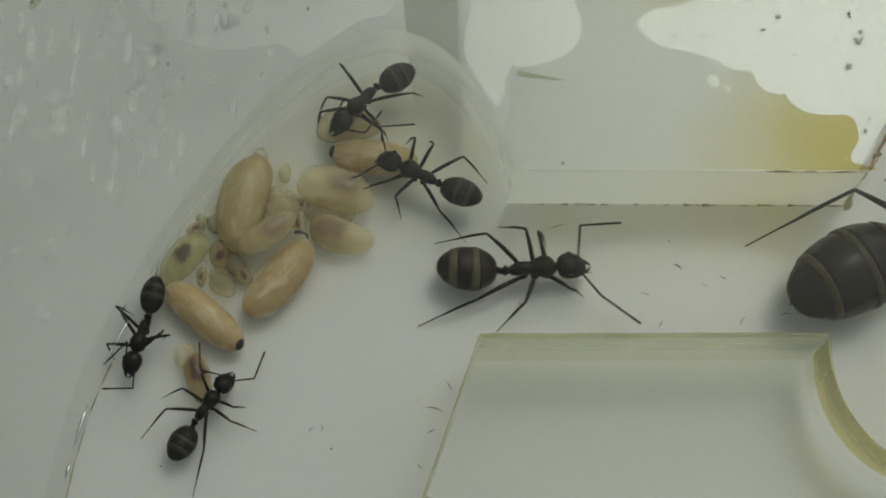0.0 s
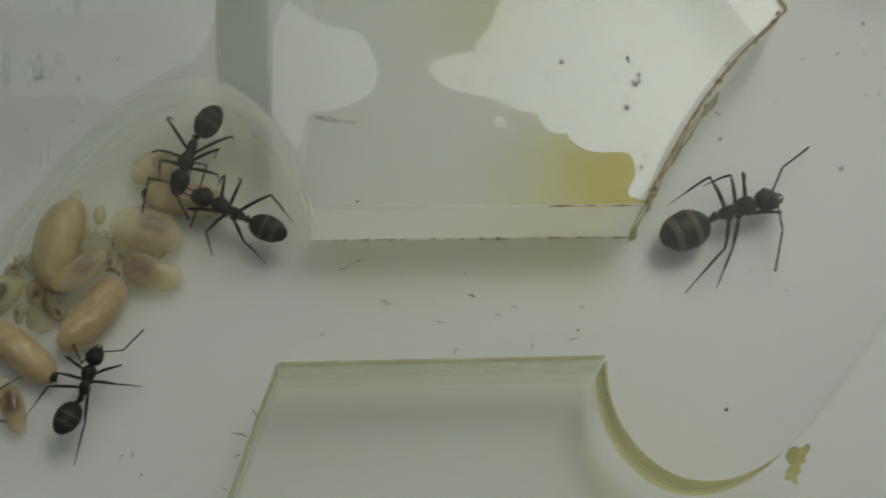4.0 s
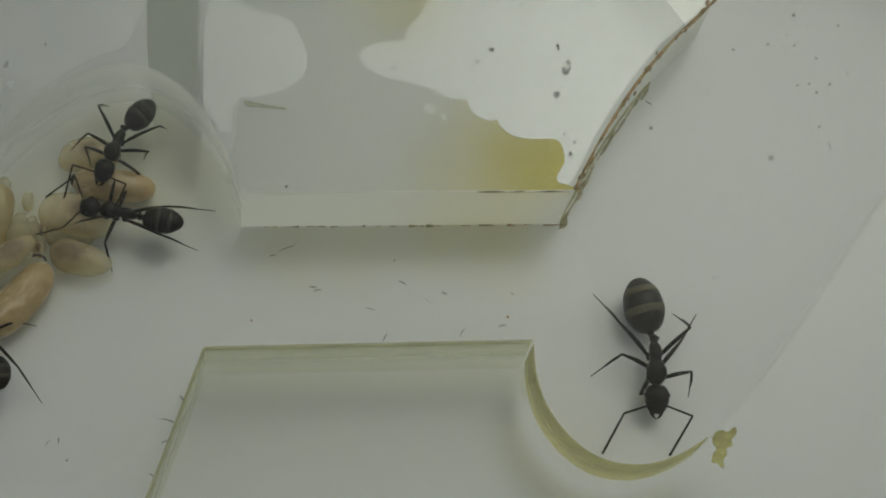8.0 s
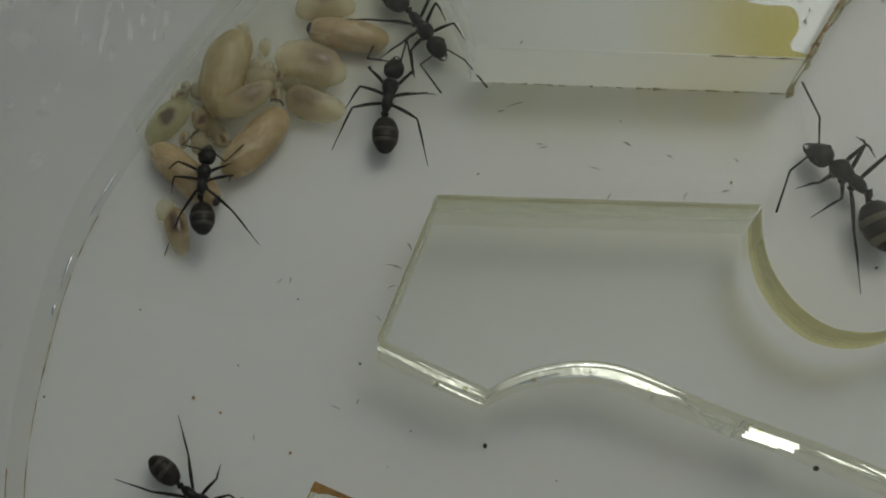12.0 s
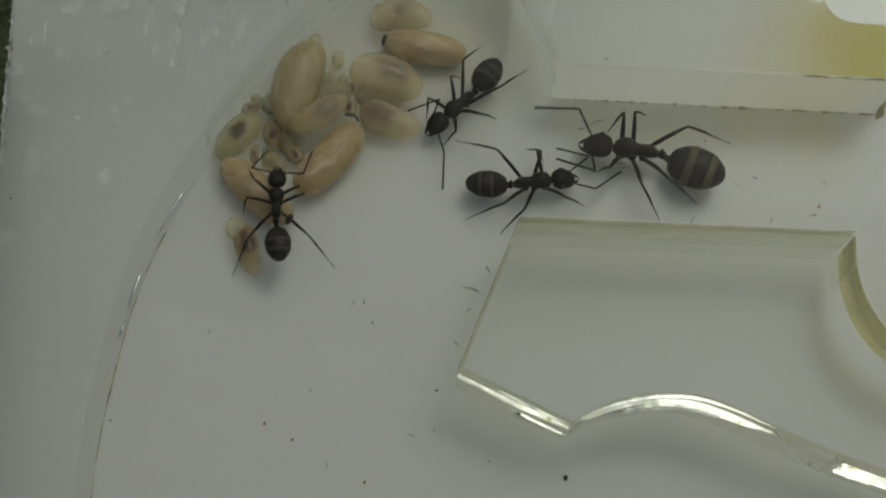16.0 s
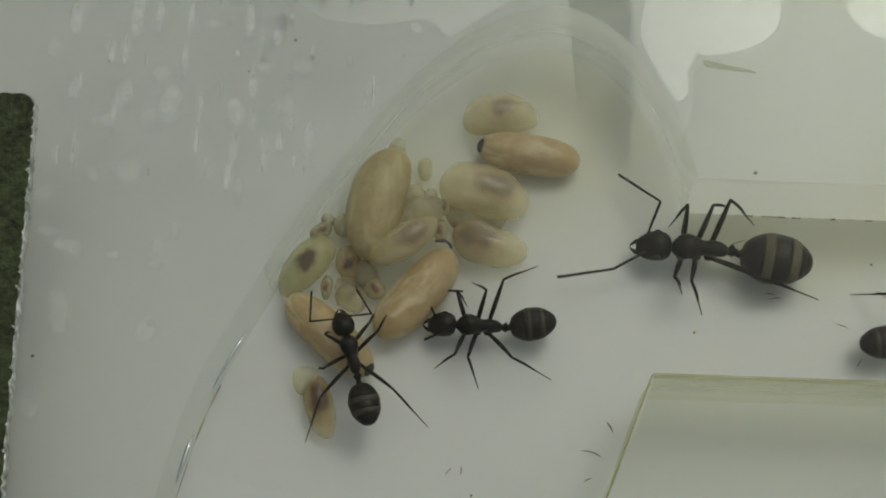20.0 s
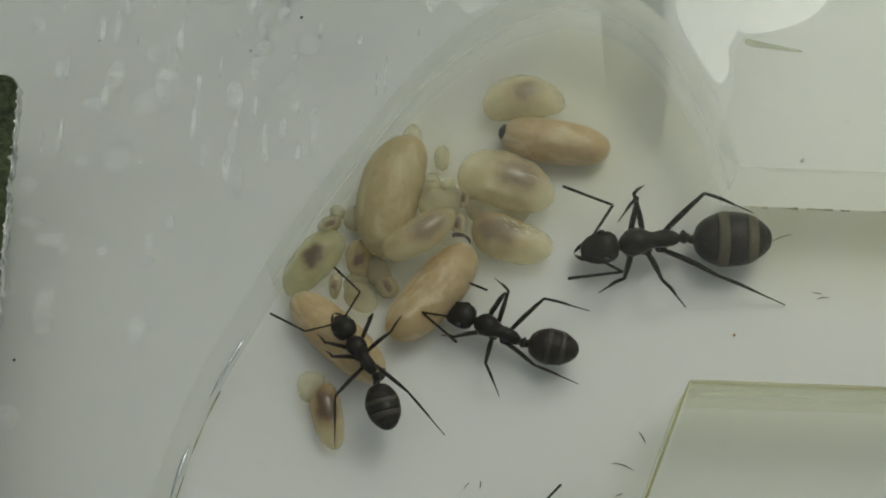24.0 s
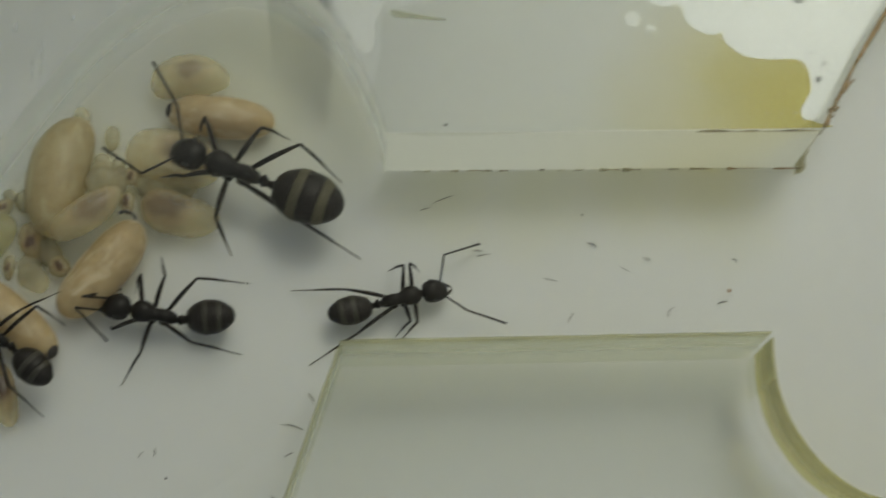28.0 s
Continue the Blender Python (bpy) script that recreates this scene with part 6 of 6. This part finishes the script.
    walk_ant(ANT_ROAM, [
        (0, -19.11, -7.24, 0.4, -106, 5, (-21.2, -10.8), (-21.2, -9.5), (-18.4, -7.4), (-18.4, -7.8), (-18.7, -1.9), (-20.8, -9), (-20.4, -5.8), (-19.9, -6.5)),
        (1, -18.66, -6.88, 0.4, -106, 11, (-19.7, -10.3), (-20.6, -9.1), (-17.1, -7.2, 1), (-18.2, -6.9), (-18.7, -1.8), (-21.1, -8.4), (-21.1, -7.6), (-20.4, -5.8)),
        (2, -18.47, -6.13, 0.3, -104, 5, (-19.7, -9.4), (-21.1, -9.5), (-16.5, -8.8, 1), (-17.9, -6.8), (-18.7, -1.8), (-21.5, -8.1), (-20.5, -5.7), (-20.1, -4.5)),
        (3, -18.82, -7.66, 0.2, -98, 1, (-20.7, -12.9), (-21.1, -9.4), (-17.6, -11.1), (-18.3, -7.5), (-18.9, -3.7), (-21.2, -8.7), (-20, -8.1), (-20, -4.5)),
        (4, -18.90, -9.50, 0.2, -97, 0, None, None, None, None, None, None, None, None),
        (6, -20.00, -15.00, 0.0, -90, 0, None, None, None, None, None, None, None, None),
        (9, -18.50, -22.50, 0.0, -60, 0, None, None, None, None, None, None, None, None),
        (11, -14.55, -24.45, 0.0, -40, 3, None, None, None, None, (-15.7, -20), None, None, None),
        (12, -14.98, -24.67, 0.0, -36, -4, None, None, (-11.6, -25.5), (-13.2, -23.1), (-15.8, -20), None, (-18.2, -25.2), (-18.8, -24.1)),
        (12.8, -14.58, -24.75, 0.0, -46, 6, (-10.4, -28), (-12, -29.5), (-12.4, -25.5), (-13.1, -22.8), (-15.7, -19.9), (-14.3, -26.3), (-16.3, -26.6), (-18.7, -24)),
        (13, -14.78, -25.27, 0.0, -45, 6, (-11, -28.4), (-11.3, -30), (-12.6, -25.9), (-13.5, -23.2), (-16.1, -20.2), (-13.5, -28), (-16.7, -27), (-19, -24.4)),
        (13.5, -14.63, -25.49, 0.0, -37, 6, (-9.2, -26.5), (-11, -29.4), (-12.8, -25.9), (-13.5, -23.2), (-15.9, -21.3), (-13.6, -28), (-16.8, -27.1), (-19.1, -24.5)),
        (15.5, -14.18, -27.91, 0.0, -83, 11, None, None, (-13.1, -29.5), (-11.1, -25.9), (-12.6, -24.7), (-14.6, -29), (-16.6, -29), (-17.8, -25.1)),
        (16.5, -15.50, -29.50, 0.0, -140, 0, None, None, None, None, None, None, None, None),
        (17.5, -18.00, -29.00, 0.0, -200, 0, None, None, None, None, None, None, None, None),
        (19, -20.30, -26.00, 0.0, -275, 0, None, None, None, None, None, None, None, None),
        (21, -16.00, -20.00, 0.0, -340, 0, None, None, None, None, None, None, None, None),
        (23, -10.00, -18.50, 0.0, -320, 0, None, None, None, None, None, None, None, None),
        (24.5, -7.01, -15.31, 0.0, -295, 4, (-6.3, -11.5), (-4.9, -12.1), None, None, None, None, None, None),
        (25, -6.65, -14.32, 0.0, -301, 7, (-6, -10.1), (-3.6, -12.2), None, None, None, None, None, None),
        (25.5, -6.08, -13.01, 0.0, -289, 2, (-6.3, -8.7), (-3.7, -10.5), None, None, None, None, None, None),
        (26, -4.81, -9.12, 0.0, -301, 8, (-4.7, -3.3), (0.1, -5.7), (-4.6, -7.1), (-7.2, -9.1), (-7.7, -10.4), (-2.3, -7.8), (-3.2, -10.5), (-4.7, -13.3)),
        (27, -2.78, -7.79, 0.0, -330, 13, (0.7, -4.7), (2.3, -7.6), (-1.9, -5.9), (-3.1, -6), (-6.5, -8), (-1, -7.6), (-3, -10), (-4.7, -11.8)),
        (28, -0.21, -6.41, 0.0, -347, -0, (4.1, -3.7), (5.5, -7.5), (1.5, -4.8), (0, -4.7), (-4.6, -5.5), (0.6, -7.8), (0.3, -7.7), (-3.7, -9.1)),
    ])
    walk_ant(ANT_NURSE, [
        (0, -16.31, -12.31, 0.0, 55, 6, (-16.4, -8.2), (-13, -8.7), (-15.7, -9.6), (-18.3, -11), (-19.3, -13.2), (-13.9, -11.5), (-13.3, -12.8), (-16.5, -16.2)),
        (1, -13.25, -10.00, 0.2, 45, -1, (-10.9, -6.5), (-7.9, -9.6), (-13.8, -8.5), (-14.8, -8.9), (-18.2, -11.7), (-11, -9.2), (-11.1, -11.9), (-14, -13.2)),
        (2, -12.95, -9.37, 0.4, 57, -4, (-12.2, -6), (-9.3, -4.9), (-12.9, -7.4), (-14.9, -8.8), (-16.3, -10.3, 1.1), (-10.7, -7.6), (-10.6, -11.1), (-13.9, -13)),
        (3, -12.72, -10.04, 0.7, 72, -14, (-14.5, -5.4), (-10.7, -8.1), (-13.2, -7.5), (-14.7, -8.8), (-16, -11.1, 1), (-11, -7.5), (-10.5, -11.1), (-13.4, -13.4)),
        (4, -12.58, -9.64, 0.9, 74, -13, (-13.2, -6.7), (-9.4, -5.9), (-13.2, -7.2), (-14.3, -8.8), (-15.7, -10.6, 0.9), (-10.6, -7.5), (-9.5, -8.7), (-13.1, -13.1)),
        (4.5, -11.40, -8.66, 1.1, 89, -11, None, None, None, None, None, None, (-8.7, -8.7), None),
        (7, -13.80, -7.67, 1.2, 110, -9, (-15.7, -4.8), (-14.6, -4.2), (-15.7, -5), (-15.8, -6.9, 1.4), (-15.8, -10.3, 1), (-13.4, -5.4, 1.4), (-12.1, -6.2, 0.8), (-11, -10.5)),
        (8, -13.40, -7.87, 1.2, 117, -14, None, None, None, None, None, None, None, (-10.9, -10.5)),
        (9, -14.25, -7.99, 1.2, 113, -6, (-16.3, -5.2), (-13.8, -5.4), (-16.7, -5.9, 1.4), (-15.9, -7.6, 1.4), (-16.1, -10.6, 1.1), (-14.1, -4.5, 0.2), (-13.3, -6.8, 1.3), (-11.1, -10.7)),
        (10, -14.63, -8.09, 1.2, 118, -13, (-18, -6.3), (-14.5, -5.1), (-17.3, -5.9, 1.4), (-16.5, -7.6, 1.2), (-16.6, -10.7, 1), (-15, -4.1), (-13.7, -5.5, 1.4), (-11.5, -10.7)),
        (11, -14.72, -8.15, 1.2, 100, 2, (-15.8, -4.6), (-14.3, -3.9), (-17.2, -6.9, 1.2), (-16.9, -7.7), (-17, -10.7), (-14.1, -5.2), (-13.8, -6.8, 0.8), (-11.5, -10.8)),
        (12, -15.06, -8.36, 1.2, 85, 12, (-15.4, -4.4), (-12.9, -5.3), (-17.4, -6.9, 1), (-17, -7.7), (-17.1, -11.4), (-13.4, -6.2, 1.4), (-13.8, -6.9, 0.2), (-11.6, -10.8)),
        (12.8, -14.46, -8.29, 1.2, 93, -8, None, None, (-16.9, -6.2, 1.4), (-16.8, -7.5, 0.8), (-17, -11), (-13.4, -5.4, 1.4), (-13.4, -6.7, 1.3), (-11.3, -10.4)),
        (13, -14.77, -8.44, 1.2, 90, -2, None, None, (-17.4, -6.4, 1.4), (-17.1, -7.5), (-17.3, -11.3), (-13.6, -5.7, 1.4), (-13.6, -6.9, 0.5), (-11.7, -10.6)),
        (13.5, -15.00, -8.58, 1.2, 94, -1, None, None, None, (-17, -7.4), (-17.3, -11.2), None, (-13.7, -6.9, 1), (-11.6, -10.6)),
        (15.5, -14.93, -8.65, 1.2, 95, 2, (-17.5, -5.6), None, (-16.9, -6.6, 1.4), (-16.9, -7.5), (-17.2, -11.4), (-14.2, -4.8), (-13.5, -6.8, 1.3), (-11.5, -10.7)),
        (16, -14.91, -8.71, 1.2, 92, 6, (-15.6, -4.8), (-13.2, -4.7), (-16.7, -5.6, 1.3), (-16.9, -7.9), (-17.2, -11.5), (-13.8, -6.5, 1.3), (-13.6, -6.9, 0.8), (-11.5, -10.9)),
        (17, -15.02, -8.80, 1.2, 102, 1, (-17.5, -5.4), (-14.3, -6.4), (-16.6, -7.4, 1.3), (-16.9, -7.9), (-17.2, -11.5), (-14.1, -5.5), (-13.8, -6.8, 0.8), (-11.6, -10.9)),
        (18, -14.93, -8.76, 1.2, 113, -10, (-17.1, -5.6), (-14.7, -6.6), (-16.6, -6.8, 1.4), (-16.7, -8.2), (-17, -11.3), (-13.6, -5.5, 1.4), (-13.5, -6.9, 0.8), (-11.4, -10.8)),
        (19, -14.65, -8.99, 1.2, 118, -17, (-16.9, -5.1), (-15.5, -4.5), (-16.5, -6.7, 1.4), (-16.6, -8.6, 1), (-17, -11.5), (-14.5, -5.5), (-13.5, -5.6, 1.4), (-11.4, -10.8)),
        (20, -14.79, -8.77, 1.2, 108, -1, (-17, -5.1), (-15, -4.9), (-16, -6.8, 1.4), (-16.6, -8.4, 0.8), (-17, -11.6), (-14.1, -5.3), (-13.5, -5.7, 1.4), (-11.3, -10.9)),
        (21, -14.78, -8.67, 1.2, 108, -4, (-18.5, -5.7), (-15, -4.3), (-16.9, -6.1, 1.4), (-16.7, -7.6, 1), (-17, -11.6), (-13.9, -6.1, 1.3), (-13.4, -5.7, 1.4), (-11.4, -10.9)),
        (21.5, -14.66, -8.77, 1.2, 108, -10, (-17.6, -4.8), (-15, -4.6), (-16.4, -6.8, 1.4), (-16.8, -7.5, 1), (-17, -11.6), (-13.9, -6.2, 1.4), (-13.5, -5.7, 1.4), (-11.4, -10.9)),
        (24, -14.53, -8.53, 1.2, 126, -17, (-18.9, -6.2), (-16.4, -4.1), (-17, -6.8, 1.4), (-16.6, -7.5, 1.3), (-16, -11.4, 0.8), (-15.1, -6.1), (-13.4, -5.7, 1.4), (-11.2, -10.9)),
        (25, -14.79, -8.49, 1.2, 138, -20, (-18, -9.6), (-17.8, -6.7), (-16.4, -7.6, 1.3), (-17.7, -9), (-16.3, -11.4), (-16.5, -5.3), (-13.4, -5.7, 1.4), (-11.3, -11)),
        (26, -15.39, -8.56, 1.2, 152, -19, (-18, -11.3), (-18.5, -7.6), (-17.3, -7.7), (-17, -10.4, 0.8), (-14.4, -11.6), (-16.9, -5.4, 1.2), (-13.4, -5.7, 1.4), (-11.3, -10.9)),
        (27, -16.03, -8.24, 1.2, 164, -27, (-19.8, -9.6), (-19.2, -6.4), (-18.2, -7.8), (-17.8, -10.5), (-14.5, -11.2), (-17.8, -6.5, 0.4), (-13.5, -5.7, 1.4), (-13.5, -7.2)),
        (28, -15.96, -8.28, 1.2, 149, -11, None, None, None, None, (-14.7, -11), None, (-13.6, -5.6, 1.4), (-13.9, -7)),
    ])
    walk_ant(QUEEN, [
        (0, 21.65, -2.69, 0, 28, 0, None, None, None, (21, 1.5), (12.92, -2.49), None, None, (17.46, -6.69)),
        (1, 25.8, -0.18, 0, 34, 0, None, None, None, (24, 4.5), (18.35, -1.68), None, None, (23.19, -5.34)),
        (2, 33, 5.6, 0, 40, 0, None, None, None, None, None, None, None, None),
        (3, 33.6, 11, 0, 92, -20, None, None, None, None, None, None, None, None),
        (3.5, 31.8, 19, 0, 108, -10, None, None, None, None, None, None, None, None),
        (4, 30.5, 28, 0, 106, 0, None, None, None, None, None, None, None, None),
        (4.5, 29, 34, 0, 100, 0, None, None, None, None, None, None, None, None),
        (7, 25, 40, 0, 95, 0, None, None, None, None, None, None, None, None),
        (28, 25, 44, 0, 92, 0, None, None, None, None, None, None, None, None),
    ])


motions()
